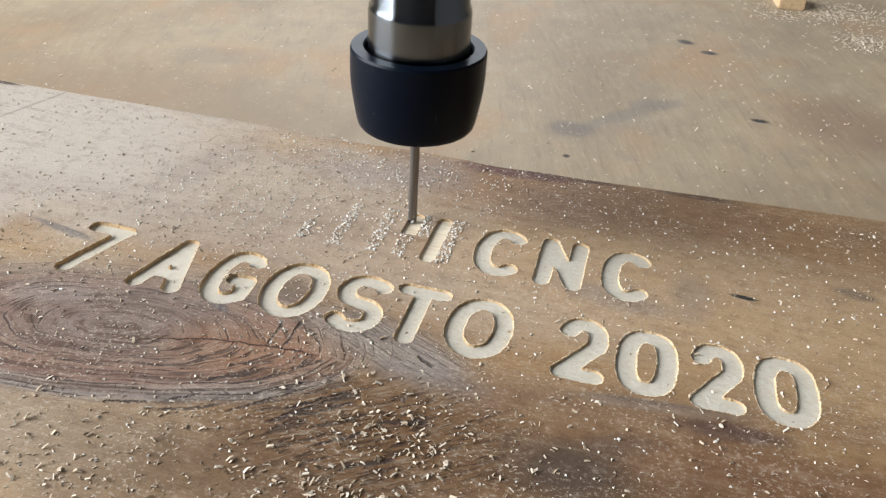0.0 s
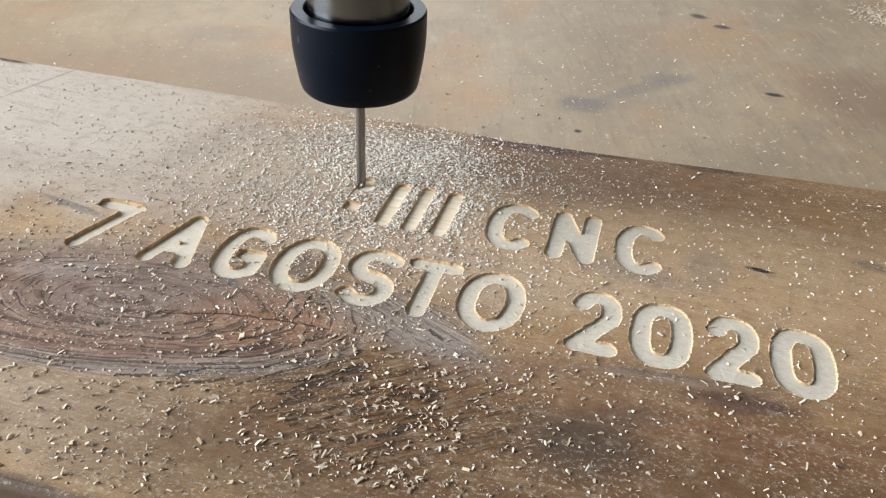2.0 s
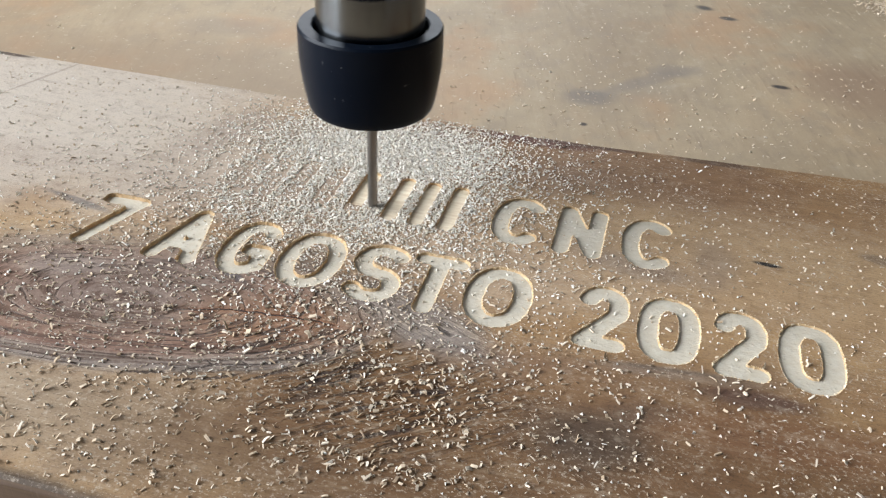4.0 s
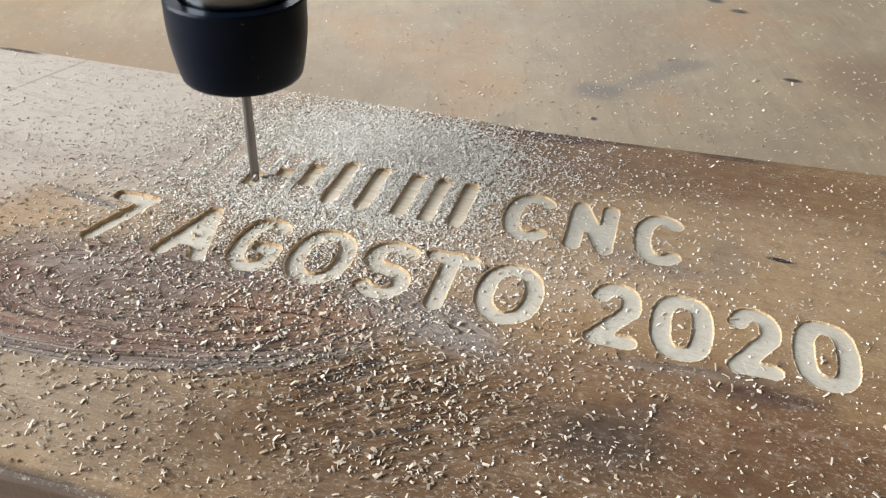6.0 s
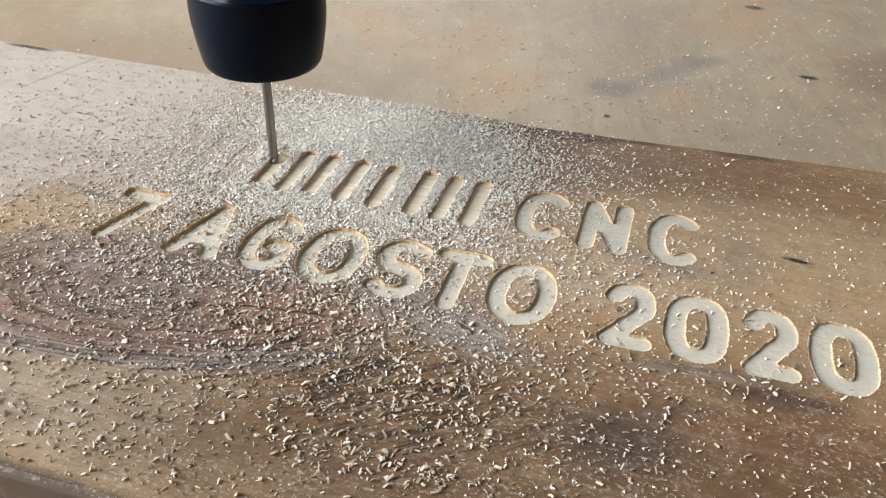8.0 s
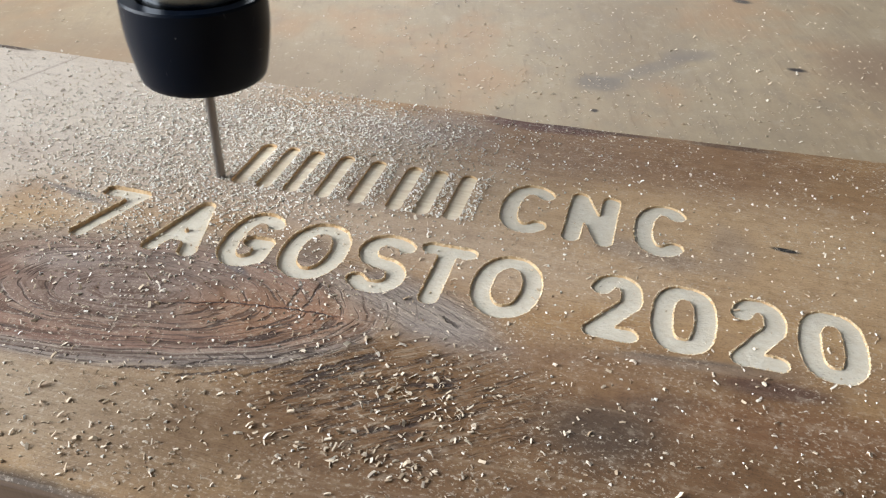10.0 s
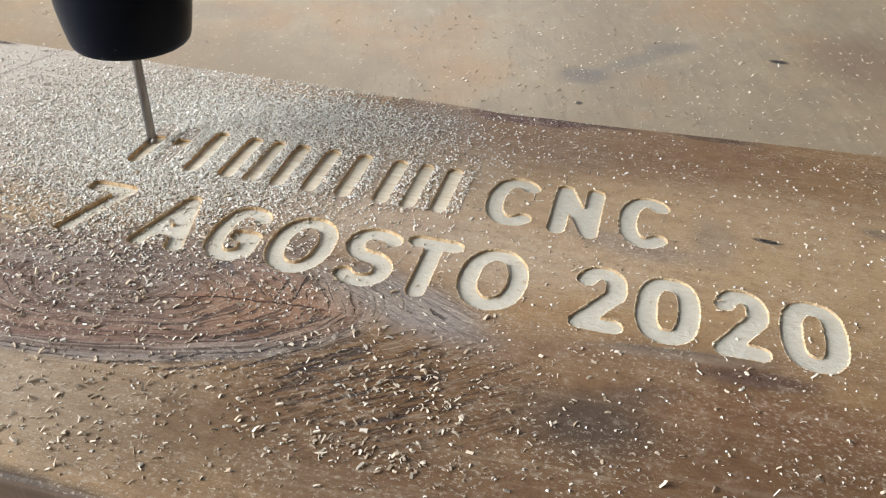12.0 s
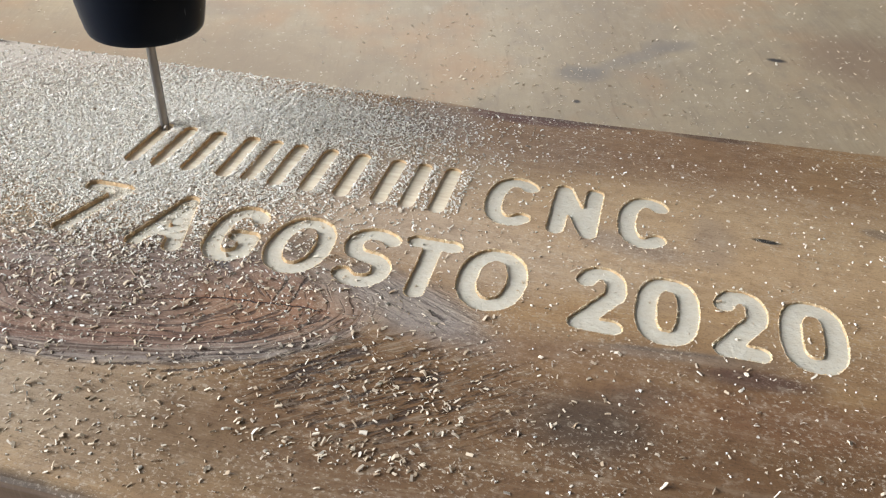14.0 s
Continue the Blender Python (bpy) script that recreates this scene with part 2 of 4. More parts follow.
    splits = M("MULTIPLY", n.step(n.noise(n.join(M("MULTIPLY", r, 30.0), M("MULTIPLY", turn, 2.4), 7.0), 1, 2, 0.5), 0.58, 0.63), M("MULTIPLY", M("MULTIPLY", side, knot), n.step(v, 0.1, -0.25)))
    teeth = M("MULTIPLY", n.step(n.noise(n.join(M("MULTIPLY", r, 7.0), M("MULTIPLY", turn, 34.0), 1.0), 1, 2, 0.5), 0.66, 0.71), M("MULTIPLY", knot, n.step(r, 0.72, 0.85)))
    cx = M("SUBTRACT", px, -0.90 * SIDE)
    cy = M("SUBTRACT", M("ADD", py, M("MULTIPLY", n.noise(n.at((90, 1, 1)), 1, 5, 0.7), 0.0045)), -0.118 * SIDE + 0.00225)
    cy = M("ADD", M("SUBTRACT", cy, M("MULTIPLY", cx, 0.20)), M("MULTIPLY", M("MULTIPLY", cx, cx), 4.6))
    crack = M("SUBTRACT", 1.0, n.step(M("ABSOLUTE", cy), 0.00012, 0.00042))
    crack = M("MULTIPLY", crack, spot(n, -0.88, -0.12, 0.19, 0.2, 0, None, 0.12)[0])
    rust_edge = M("MULTIPLY", M("SUBTRACT", 1.0, n.step(M("ABSOLUTE", cy), 0.0002, 0.0016)), spot(n, -0.84, -0.12, 0.17, 0.2, 0, None, 0.2)[0])
    # single splits in the knot and torn lines beside it: both ends, in lettering units
    shiver = M("MULTIPLY", M("SUBTRACT", n.noise(n.at((230, 230, 1), (5, 5, 0)), 1, 4, 0.7), 0.5), 0.0035)
    lines_open = 0.0
    for x0, y0, x1, y1, width in (
            (-0.806, -0.008, -0.802, -0.108, 1.0), (-0.766, 0.010, -0.768, -0.098, 1.0), (-1.042, -0.362, -0.948, -0.335, 0.8),
            (-0.928, -0.355, -0.805, -0.297, 1.0), (-0.929, -0.325, -0.860, -0.284, 0.7), (-0.800, -0.320, -0.666, -0.202, 1.0),
            (-0.877, -0.250, -0.784, -0.169, 0.9), (-0.906, -0.168, -0.941, -0.202, 0.7), (-0.859, -0.125, -0.872, -0.172, 0.7),
            (-0.764, -0.145, -0.857, -0.191, 0.8), (-0.664, -0.111, -0.725, -0.161, 1.0), (-0.716, -0.323, -0.559, -0.175, 1.3),
            (-0.702, -0.315, -0.548, -0.206, 1.2), (-0.696, -0.281, -0.566, -0.173, 1.4), (-0.504, -0.251, -0.397, -0.221, 1.6),
            (-0.596, -0.347, -0.505, -0.281, 1.3), (-0.540, -0.392, -0.430, -0.329, 1.4), (-0.481, -0.029, -0.436, -0.060, 1.5)):
        length, turned_by = math.hypot(x1 - x0, y1 - y0) / 2, math.degrees(math.atan2(y1 - y0, x1 - x0))
        c, k = math.cos(radians(turned_by)), math.sin(radians(turned_by))
        ex, ey = M("SUBTRACT", px, (x0 + x1) / 2 * SIDE), M("SUBTRACT", py, (y0 + y1) / 2 * SIDE)
        eu = M("ADD", M("MULTIPLY", ex, c), M("MULTIPLY", ey, k))
        ev = M("ADD", M("SUBTRACT", M("MULTIPLY", ey, c), M("MULTIPLY", ex, k)), shiver)
        one = M("MULTIPLY", M("SUBTRACT", 1.0, n.step(M("ABSOLUTE", ev), 0.00020 * width, 0.00062 * width)),
                M("SUBTRACT", 1.0, n.step(M("ABSOLUTE", eu), 0.7 * length * SIDE, length * SIDE)))
        lines_open = one if lines_open == 0.0 else M("MAXIMUM", lines_open, one)
    splits = M("MAXIMUM", splits, lines_open)
    zone = M("MAXIMUM", spot(n, -0.50, -0.27, 0.25, 0.15, 10, wob, 0.5)[0], spot(n, -0.53, -0.02, 0.2, 0.07, -18, wob, 0.5)[0])
    swap = n.step(py, -0.115 * SIDE, -0.085 * SIDE)
    fibres = M("ADD", M("MULTIPLY", n.noise(n.at((70, 520, 1), turn=-34.0), 1, 4, 0.65), M("SUBTRACT", 1.0, swap)),
               M("MULTIPLY", n.noise(n.at((70, 620, 1), turn=24.0), 1, 4, 0.65), swap))
    torn = M("MULTIPLY", M("MULTIPLY", n.step(fibres, 0.52, 0.60), zone), M("MULTIPLY_ADD", swap, -0.6, 1.0))
    raised = M("MULTIPLY", n.step(fibres, 0.45, 0.36), zone)
    base = n.mix(M("MULTIPLY", raised, 0.45), base, (0.42, 0.33, 0.235))
    base = n.mix(M("MULTIPLY", torn, 0.85), base, (0.060, 0.034, 0.020))
    base = n.mix(M("MULTIPLY", hair, 0.7), base, (0.065, 0.038, 0.027))
    base = n.mix(M("MULTIPLY", M("MAXIMUM", splits, teeth), 0.85), base, (0.040, 0.024, 0.018))
    base = n.mix(M("MULTIPLY", rust_edge, 0.6), base, (0.26, 0.105, 0.045))
    base = n.mix(crack, base, (0.035, 0.014, 0.008))
    # marks: a nick, bark caught in the far edge, a scored line, dark flecks
    for x, y, a, b, t, f, colour in (
            (0.226, 0.437, 0.030, 0.0075, -4, 1.0, (0.018, 0.015, 0.014)),
            (-0.43, 0.888, 0.17, 0.032, 1, 0.97, (0.115, 0.045, 0.028)),
            (-0.27, 0.905, 0.16, 0.012, 2, 0.8, (0.085, 0.042, 0.026)),
            (0.10, 0.925, 0.12, 0.016, 2, 0.8, (0.10, 0.055, 0.032)),
            (-2.28, 0.905, 0.09, 0.012, 0, 0.9, (0.06, 0.035, 0.022)),
            (-1.25, -0.660, 0.42, 0.030, 0, 0.9, (0.05, 0.034, 0.024)),
            (-2.05, 0.79, 0.006, 0.16, -17, 0.55, (0.27, 0.21, 0.165)),
            (-1.50, 0.16, 0.12, 0.012, -12, 0.65, (0.14, 0.125, 0.12)),
            (-0.985, 0.0, 0.055, 0.012, -25, 0.75, (0.10, 0.095, 0.10)),
            (-0.83, 0.11, 0.04, 0.045, 35, 0.5, (0.11, 0.075, 0.055)),
            (0.50, 0.545, 0.05, 0.022, -10, 0.6, (0.16, 0.12, 0.09))):
        m, _ = spot(n, x, y, a, b, t, M("MULTIPLY", wob, 0.7), 0.4)
        base = n.mix(M("MULTIPLY", m, f), base, colour)
    base = n.mix(M("MULTIPLY", n.step(pores, 0.54, 0.70), 0.16), base, n.mix(1.0, base, (0.40, 0.36, 0.33), "MULTIPLY"))
    # wear and ground-in dust, coarse and fine
    fleck = n.noise(n.at((1300, 1500, 1)), 1, 3, 0.7)
    base = n.mix(M("MULTIPLY", n.step(fleck, 0.52, 0.64), 0.45), base, n.mix(1.0, base, (0.45, 0.42, 0.40), "MULTIPLY"))
    powder = M("MULTIPLY", n.step(n.noise(n.at((700, 900, 1), (2, 9, 0)), 1, 4, 0.75), 0.53, 0.64), n.step(n.noise(n.at((38, 38, 1), (7, 1, 0)), 1, 3), 0.35, 0.6))
    base = n.mix(M("MULTIPLY", powder, 0.6), base, (0.56, 0.475, 0.37))
    mottle = n.noise(n.at((150, 210, 1), (6, 6, 0)), 1, 5, 0.7)
    base = n.mix(M("MULTIPLY", n.step(mottle, 0.48, 0.66), 0.44), base, n.mix(1.0, base, (0.58, 0.53, 0.50), "MULTIPLY"))
    base = n.mix(M("MULTIPLY", n.step(mottle, 0.46, 0.30), 0.28), base, (0.52, 0.42, 0.31))
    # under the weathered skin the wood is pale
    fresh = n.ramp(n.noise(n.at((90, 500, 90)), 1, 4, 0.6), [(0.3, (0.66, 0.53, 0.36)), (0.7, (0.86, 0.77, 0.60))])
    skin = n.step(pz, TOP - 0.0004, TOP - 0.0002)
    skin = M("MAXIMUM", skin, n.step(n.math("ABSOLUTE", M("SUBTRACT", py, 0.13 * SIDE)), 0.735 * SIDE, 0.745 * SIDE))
    # upright faces below the skin get a darker gold, shade in the cut included
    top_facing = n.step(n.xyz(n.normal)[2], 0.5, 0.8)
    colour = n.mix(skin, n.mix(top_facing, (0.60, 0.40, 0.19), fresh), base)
    # the sawn flanks of the slab are dark old wood
    flank = M("MULTIPLY", n.step(n.math("ABSOLUTE", M("SUBTRACT", py, 0.13 * SIDE)), 0.745 * SIDE, 0.765 * SIDE), M("SUBTRACT", 1.0, top_facing))
    colour = n.mix(M("MULTIPLY", flank, 0.9), colour, n.mix(n.noise(n.at((40, 40, 900)), 1, 4), (0.06, 0.038, 0.025), (0.17, 0.115, 0.08)))
    h = M("ADD", M("MULTIPLY", grain, 0.3), M("ADD", M("MULTIPLY", pores, 0.3), M("MULTIPLY", fleck, 0.25)))
    cut = M("MAXIMUM", M("MAXIMUM", crack, splits), M("MAXIMUM", torn, M("MULTIPLY", M("MAXIMUM", hair, teeth), 0.7)))
    h = M("ADD", M("SUBTRACT", h, M("MULTIPLY", cut, 1.8)), M("MULTIPLY", raised, 0.8))
    normal = n.bump(h, 0.6, 0.0006)
    rough = M("MULTIPLY_ADD", blotch, 0.2, 0.52)
    return n.done(colour, rough, 0.0, normal, 0.3)


def fresh_material(name, lo, hi):
    n = Nodes(name)
    fibre = n.noise(n.at((420, 520, 420)), 1, 4, 0.65)
    speck = n.noise(n.at((900, 900, 900)), 1, 2, 0.6)
    colour = n.ramp(fibre, [(0.3, lo), (0.68, hi)])
    colour = n.mix(n.math("MULTIPLY", n.step(speck, 0.62, 0.75), 0.45), colour, tuple(0.55 * c for c in lo))
    normal = n.bump(n.math("ADD", fibre, n.math("MULTIPLY", speck, 0.5)), 0.6, 0.0004)
    return n.done(colour, 0.72, 0.0, normal, 0.25)


def M_(n, value, lo, hi, strength):
    return n.math("MULTIPLY", n.step(value, lo, hi), strength)


def bed_material():
    n = Nodes("worn_plywood_bed")
    # veneer grain runs away from the slab's edge
    warp = n.noise(n.at((7, 7, 7)), 1, 3)
    px, py, _ = n.xyz()
    v = n.join(n.math("ADD", px, n.math("MULTIPLY", warp, 0.05)), n.math("ADD", py, n.math("MULTIPLY", warp, 0.05)), 0.0)
    flow = n.noise(n.at((70, 8, 1), turn=-16.0, source=v), 1, 5, 0.6)
    broad = n.noise(n.at((9, 5, 1), (2, 6, 0)), 1, 4, 0.6)
    marks = n.noise(n.at((260, 34, 1), turn=-16.0), 1, 3, 0.6)
    colour = n.ramp(broad, [(0.28, (0.325, 0.240, 0.150)), (0.5, (0.415, 0.323, 0.210)), (0.72, (0.455, 0.335, 0.207))])
    colour = n.mix(n.math("MULTIPLY", n.step(flow, 0.46, 0.74), 0.26), colour, (0.26, 0.185, 0.12))
    colour = n.mix(n.math("MULTIPLY", n.step(marks, 0.60, 0.70), 0.26), colour, (0.19, 0.13, 0.085))
    cloud = n.noise(n.at((55, 40, 1), (3, 3, 0)), 1, 6, 0.7)
    colour = n.mix(M_(n, cloud, 0.46, 0.66, 0.45), colour, (0.30, 0.235, 0.17))
    colour = n.mix(M_(n, cloud, 0.46, 0.30, 0.35), colour, (0.52, 0.43, 0.32))
    grit = n.noise(n.at((900, 700, 1)), 1, 3, 0.75)
    colour = n.mix(M_(n, grit, 0.53, 0.66, 0.2), colour, (0.23, 0.17, 0.12))
    red = n.step(n.noise(n.at((13, 10, 1), (7, 3, 0)), 1, 4, 0.6), 0.50, 0.68)
    colour = n.mix(n.math("MULTIPLY", red, 0.55), colour, (0.45, 0.27, 0.145))
    wob = n.math("MULTIPLY_ADD", n.noise(n.at((40, 40, 1)), 1, 3), 0.9, -0.45)
    for x, y, a, b, turn, f, c in (
            (-0.14, 2.02, 0.25, 0.042, 48, 0.42, (0.18, 0.155, 0.14)),
            (-0.03, 2.16, 0.11, 0.06, 20, 0.4, (0.20, 0.175, 0.155)),
            (-0.16, 1.90, 0.16, 0.09, 40, 0.25, (0.27, 0.235, 0.19)),
            (-0.36, 1.77, 0.10, 0.07, 20, 0.6, (0.15, 0.135, 0.125)),
            (0.40, 2.15, 0.034, 0.018, 0, 0.95, (0.03, 0.025, 0.025)),
            (0.07, 3.05, 0.045, 0.035, -20, 0.9, (0.05, 0.045, 0.045)),
            (0.185, 2.93, 0.04, 0.025, -5, 0.9, (0.05, 0.045, 0.045)),
            (-0.34, 1.525, 0.014, 0.014, 0, 0.95, (0.04, 0.03, 0.025)),
            (-2.05, 1.95, 0.25, 0.1, 10, 0.35, (0.24, 0.19, 0.15)),
            (-2.1, 1.35, 1.0, 0.42, 6, 0.6, (0.30, 0.215, 0.14)),
            (0.75, 2.25, 0.24, 0.3, 30, 0.6, (0.27, 0.17, 0.11))):
        m, _ = spot(n, x, y, a, b, turn, wob, 0.5)
        colour = n.mix(n.math("MULTIPLY", m, f), colour, c)
    dust = n.math("MULTIPLY", n.step(n.noise(n.at((260, 260, 1)), 1, 3, 0.7), 0.6, 0.72), 0.5)
    colour = n.mix(dust, colour, (0.6, 0.5, 0.36))
    normal = n.bump(n.math("ADD", n.math("MULTIPLY", flow, 0.6), n.math("MULTIPLY", marks, 0.5)), 0.5, 0.0008)
    return n.done(colour, 0.62, 0.0, normal, 0.35)


def chip_material(name, stops):
    n = Nodes(name)
    colour = n.ramp(n.island, stops)
    colour = n.mix(n.math("MULTIPLY", n.noise(n.at((900, 900, 900)), 1, 2), 0.3), colour, (0.58, 0.47, 0.34))
    return n.done(colour, 0.8, 0.0, None, 0.2)


def metal_material(name, colour, rough, metal, lines=0.0, gloss=0.5):
    n = Nodes(name)
    _, _, pz = n.xyz()
    wear = n.noise(n.at((300, 300, 40)), 1, 4, 0.6)
    ring = n.noise(n.join(0.0, 0.0, n.math("MULTIPLY", pz, 2600.0)), 1, 2, 0.6)
    c = n.mix(n.math("MULTIPLY", n.step(wear, 0.66, 0.76), 0.5), colour, tuple(min(1.0, 1.8 * v + 0.02) for v in colour))
    r = n.math("MULTIPLY_ADD", wear, 0.18, rough - 0.09)
    normal = n.bump(ring, lines, 0.0002) if lines else None
    return n.done(c, r, metal, normal, gloss)


def oxide_material():
    """Blued black steel with a few bright nicks and scratches."""
    n = Nodes("black_oxide_steel")
    wear = n.noise(n.at((300, 300, 40)), 1, 4, 0.6)
    nick = n.step(n.noise(n.at((420, 420, 110), (3, 1, 0)), 1, 2, 0.5), 0.735, 0.775)
    scratch = n.step(n.noise(n.at((700, 90, 500), (1, 4, 2), 30.0), 1, 2, 0.5), 0.745, 0.775)
    c = n.mix(n.math("MULTIPLY", n.math("MAXIMUM", nick, scratch), 0.7), (0.003, 0.0055, 0.011), (0.075, 0.080, 0.085))
    return n.done(c, n.math("MULTIPLY_ADD", wear, 0.16, 0.26), 0.0, None, 0.085)


def turned_material(name, colour, rough):
    """Steel from the lathe: its fine grooves run round the axis and draw reflections out upright."""
    n = Nodes(name)
    tangent = n.tree.nodes.new("ShaderNodeTangent")
    tangent.direction_type, tangent.axis = "RADIAL", "Z"
    n.put(n.bsdf.inputs["Tangent"], tangent.outputs[0])
    n.bsdf.inputs["Anisotropic"].default_value = 0.9
    n.bsdf.inputs["Anisotropic Rotation"].default_value = 0.25
    _, _, pz = n.xyz()
    ring = n.noise(n.join(0.0, 0.0, n.math("MULTIPLY", pz, 1500.0)), 1, 3, 0.6)
    smear = n.noise(n.at((160, 160, 60)), 1, 4, 0.6)
    c = n.mix(n.math("MULTIPLY", n.step(ring, 0.5, 0.7), 0.25), colour, tuple(0.6 * v for v in colour))
    return n.done(c, n.math("MULTIPLY_ADD", smear, 0.16, rough - 0.08), 1.0)


def plaster_material(name, colour):
    n = Nodes(name)
    a = n.noise(n.at((2, 2, 2)), 1, 5, 0.6)
    c = n.mix(n.math("MULTIPLY", n.step(a, 0.4, 0.7), 0.4), colour, tuple(0.75 * v for v in colour))
    return n.done(c, 0.85, 0.0, n.bump(n.noise(n.at((60, 60, 60)), 1, 3), 0.3, 0.003), 0.3)


SLAB = slab_material()
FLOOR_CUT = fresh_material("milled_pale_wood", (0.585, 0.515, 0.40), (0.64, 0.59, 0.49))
# golden cut walls, coloured darker than the floors to include the recess's shade
WALL_CUT = fresh_material("milled_wall_shaded", (0.46, 0.30, 0.15), (0.64, 0.475, 0.29))
BED = bed_material()
CHIP = chip_material("wood_chip", [(0.0, (0.45, 0.375, 0.285)), (0.15, (0.64, 0.585, 0.50)), (0.6, (0.79, 0.755, 0.685)), (1.0, (0.87, 0.86, 0.82))])
COARSE = chip_material("coarse_wood_chip", [(0.0, (0.30, 0.21, 0.13)), (0.2, (0.52, 0.41, 0.29)), (0.6, (0.66, 0.555, 0.425)), (1.0, (0.75, 0.685, 0.585))])
FIBRE = chip_material("torn_fibre", [(0.0, (0.50, 0.33, 0.16)), (0.4, (0.70, 0.55, 0.34)), (1.0, (0.84, 0.76, 0.60))])
BLACK = oxide_material()
STEEL = turned_material("turned_steel", (0.155, 0.168, 0.18), 0.17)
CARBIDE = metal_material("cutter_carbide", (0.20, 0.185, 0.17), 0.46, 1.0, 0.0)
PLASTER = plaster_material("pale_plaster", (0.27, 0.268, 0.262))
DARK_WALL = plaster_material("dark_reflection_wall", (0.045, 0.045, 0.05))
CONCRETE = plaster_material("concrete_floor", (0.22, 0.21, 0.20))


# ---- building helpers ----
def part(name, bm, material, parent=None, label=""):
    data = bpy.data.meshes.new(name)
    bm.to_mesh(data)
    bm.free()
    for m in material if isinstance(material, (list, tuple)) else [material]:
        data.materials.append(m)
    ob = new(name, data)
    ob.parent = parent
    return tagged(ob, label)


def from_lists(name, verts, faces, material, parent=None, label="", slots=None):
    data = bpy.data.meshes.new(name)
    data.from_pydata(verts, [], faces)
    for m in material if isinstance(material, (list, tuple)) else [material]:
        data.materials.append(m)
    if slots:
        data.polygons.foreach_set("material_index", slots)
    data.update()
    ob = new(name, data)
    ob.parent = parent
    return tagged(ob, label)


def box(bm, lo, hi):
    made = bmesh.ops.create_cube(bm, size=1)["verts"]
    for v in made:
        v.co = Vector([(a + b) / 2 + c * (b - a) for a, b, c in zip(lo, hi, v.co)])
    return made


def turned(profile, steps=96):
    """A body of revolution from (radius, height) pairs."""
    bm = bmesh.new()
    rings = []
    for r, z in profile:
        if r < 1e-6:
            rings.append([bm.verts.new((0, 0, z))])
        else:
            rings.append([bm.verts.new((r * math.cos(2 * math.pi * i / steps), r * math.sin(2 * math.pi * i / steps), z)) for i in range(steps)])
    for a, b in zip(rings, rings[1:]):
        for i in range(steps):
            j = (i + 1) % steps
            if len(a) == 1 and len(b) > 1:
                bm.faces.new((a[0], b[j], b[i]))
            elif len(b) == 1 and len(a) > 1:
                bm.faces.new((a[i], a[j], b[0]))
            elif len(a) > 1:
                bm.faces.new((a[i], a[j], b[j], b[i]))
    bmesh.ops.recalc_face_normals(bm, faces=bm.faces)
    for f in bm.faces:
        f.smooth = True
    for e in bm.edges:
        if len(e.link_faces) == 2 and e.calc_face_angle() > radians(28):
            e.smooth = False
    return bm


# ---- the room, unseen and added to close in the light round the machine ----
def room():
    x0, x1, y0, y1, z0, z1 = -1.75, 2.0, -1.8, 2.5, -0.8, 2.9
    def slab(name, lo, hi, material, label, category):
        bm = bmesh.new()
        box(bm, lo, hi)
        tagged(part(name, bm, material), label, category, kind="structure")
    slab("floor", (x0, y0, z0 - 0.1), (x1, y1, z0), CONCRETE, "grey concrete workshop floor", "floor")
    slab("ceiling", (x0, y0, z1), (x1, y1, z1 + 0.1), PLASTER, "plain plastered workshop ceiling", "ceiling")
    slab("wall_east", (x1, y0, z0), (x1 + 0.15, y1, z1), PLASTER, "plain grey plastered workshop wall", "wall")
    # unseen wall, kept dark so that the steel nose reflects a dark band
    slab("wall_south", (x0, y0 - 0.15, z0), (x1, y0, z1), DARK_WALL, "unseen wall, darkened for the steel's reflections", "wall")
    # two openings light the machine: one beside it, one added behind it for the fill
    def pierced(name, place, runs, label):
        bm = bmesh.new()
        for u0, u1, w0, w1 in runs:
            lo, hi = (place(u0), place(u1)) if u0 < u1 else (place(u1), place(u0))
            box(bm, (lo[0][0], lo[0][1], w0), (hi[1][0], hi[1][1], w1))
        tagged(part(name, bm, PLASTER), label, "wall", kind="structure")
    def frame_runs(u0, u1, a, b, s, h):
        return [(u0, a, z0, z1), (b, u1, z0, z1), (a, b, z0, s), (a, b, h, z1)]
    pierced("wall_north", lambda u: ((u, y1), (u, y1 + 0.15)), frame_runs(x0, x1, -1.65, -0.05, 0.35, 1.55), "unseen pale plastered wall, opening added for the rear fill")
    pierced("wall_west", lambda u: ((x0 - 0.15, u), (x0, u)), frame_runs(y0, y1, -1.35, 0.3, 0.08, 1.42), "pale plastered wall with a wide open window")
    slab("bench", (-0.75, -0.75, z0), (0.75, 1.75, -0.018), PLASTER, "plain block carrying the machine bed", "bench")


room()
bm = bmesh.new()
box(bm, (-0.8, -0.8, -0.018), (0.8, 1.8, 0))
bmesh.ops.bevel(bm, geom=bm.edges[:], offset=0.001, segments=1, affect="EDGES")
tagged(part("machine_bed", bm, BED), "worn tan plywood router bed dusted with sawdust", "machine bed", kind="structure")


# ---- the engraving: centre lines of the strokes, in lettering units ----
STROKE = 0.0214       # half width of a stroke; numerals are cut a little bolder


def arc(cx, cy, rx, ry, a, b, power=2.0, steps=26):
    out = []
    for i in range(steps + 1):
        w = radians(a + (b - a) * i / steps)
        c, s = math.cos(w), math.sin(w)
        out.append((cx + rx * math.copysign(abs(c) ** (2 / power), c), cy + ry * math.copysign(abs(s) ** (2 / power), s)))
    return out


CAP, LOW, HIGH = 0.22, 0.0205, 0.1995
MID = (LOW + HIGH) / 2


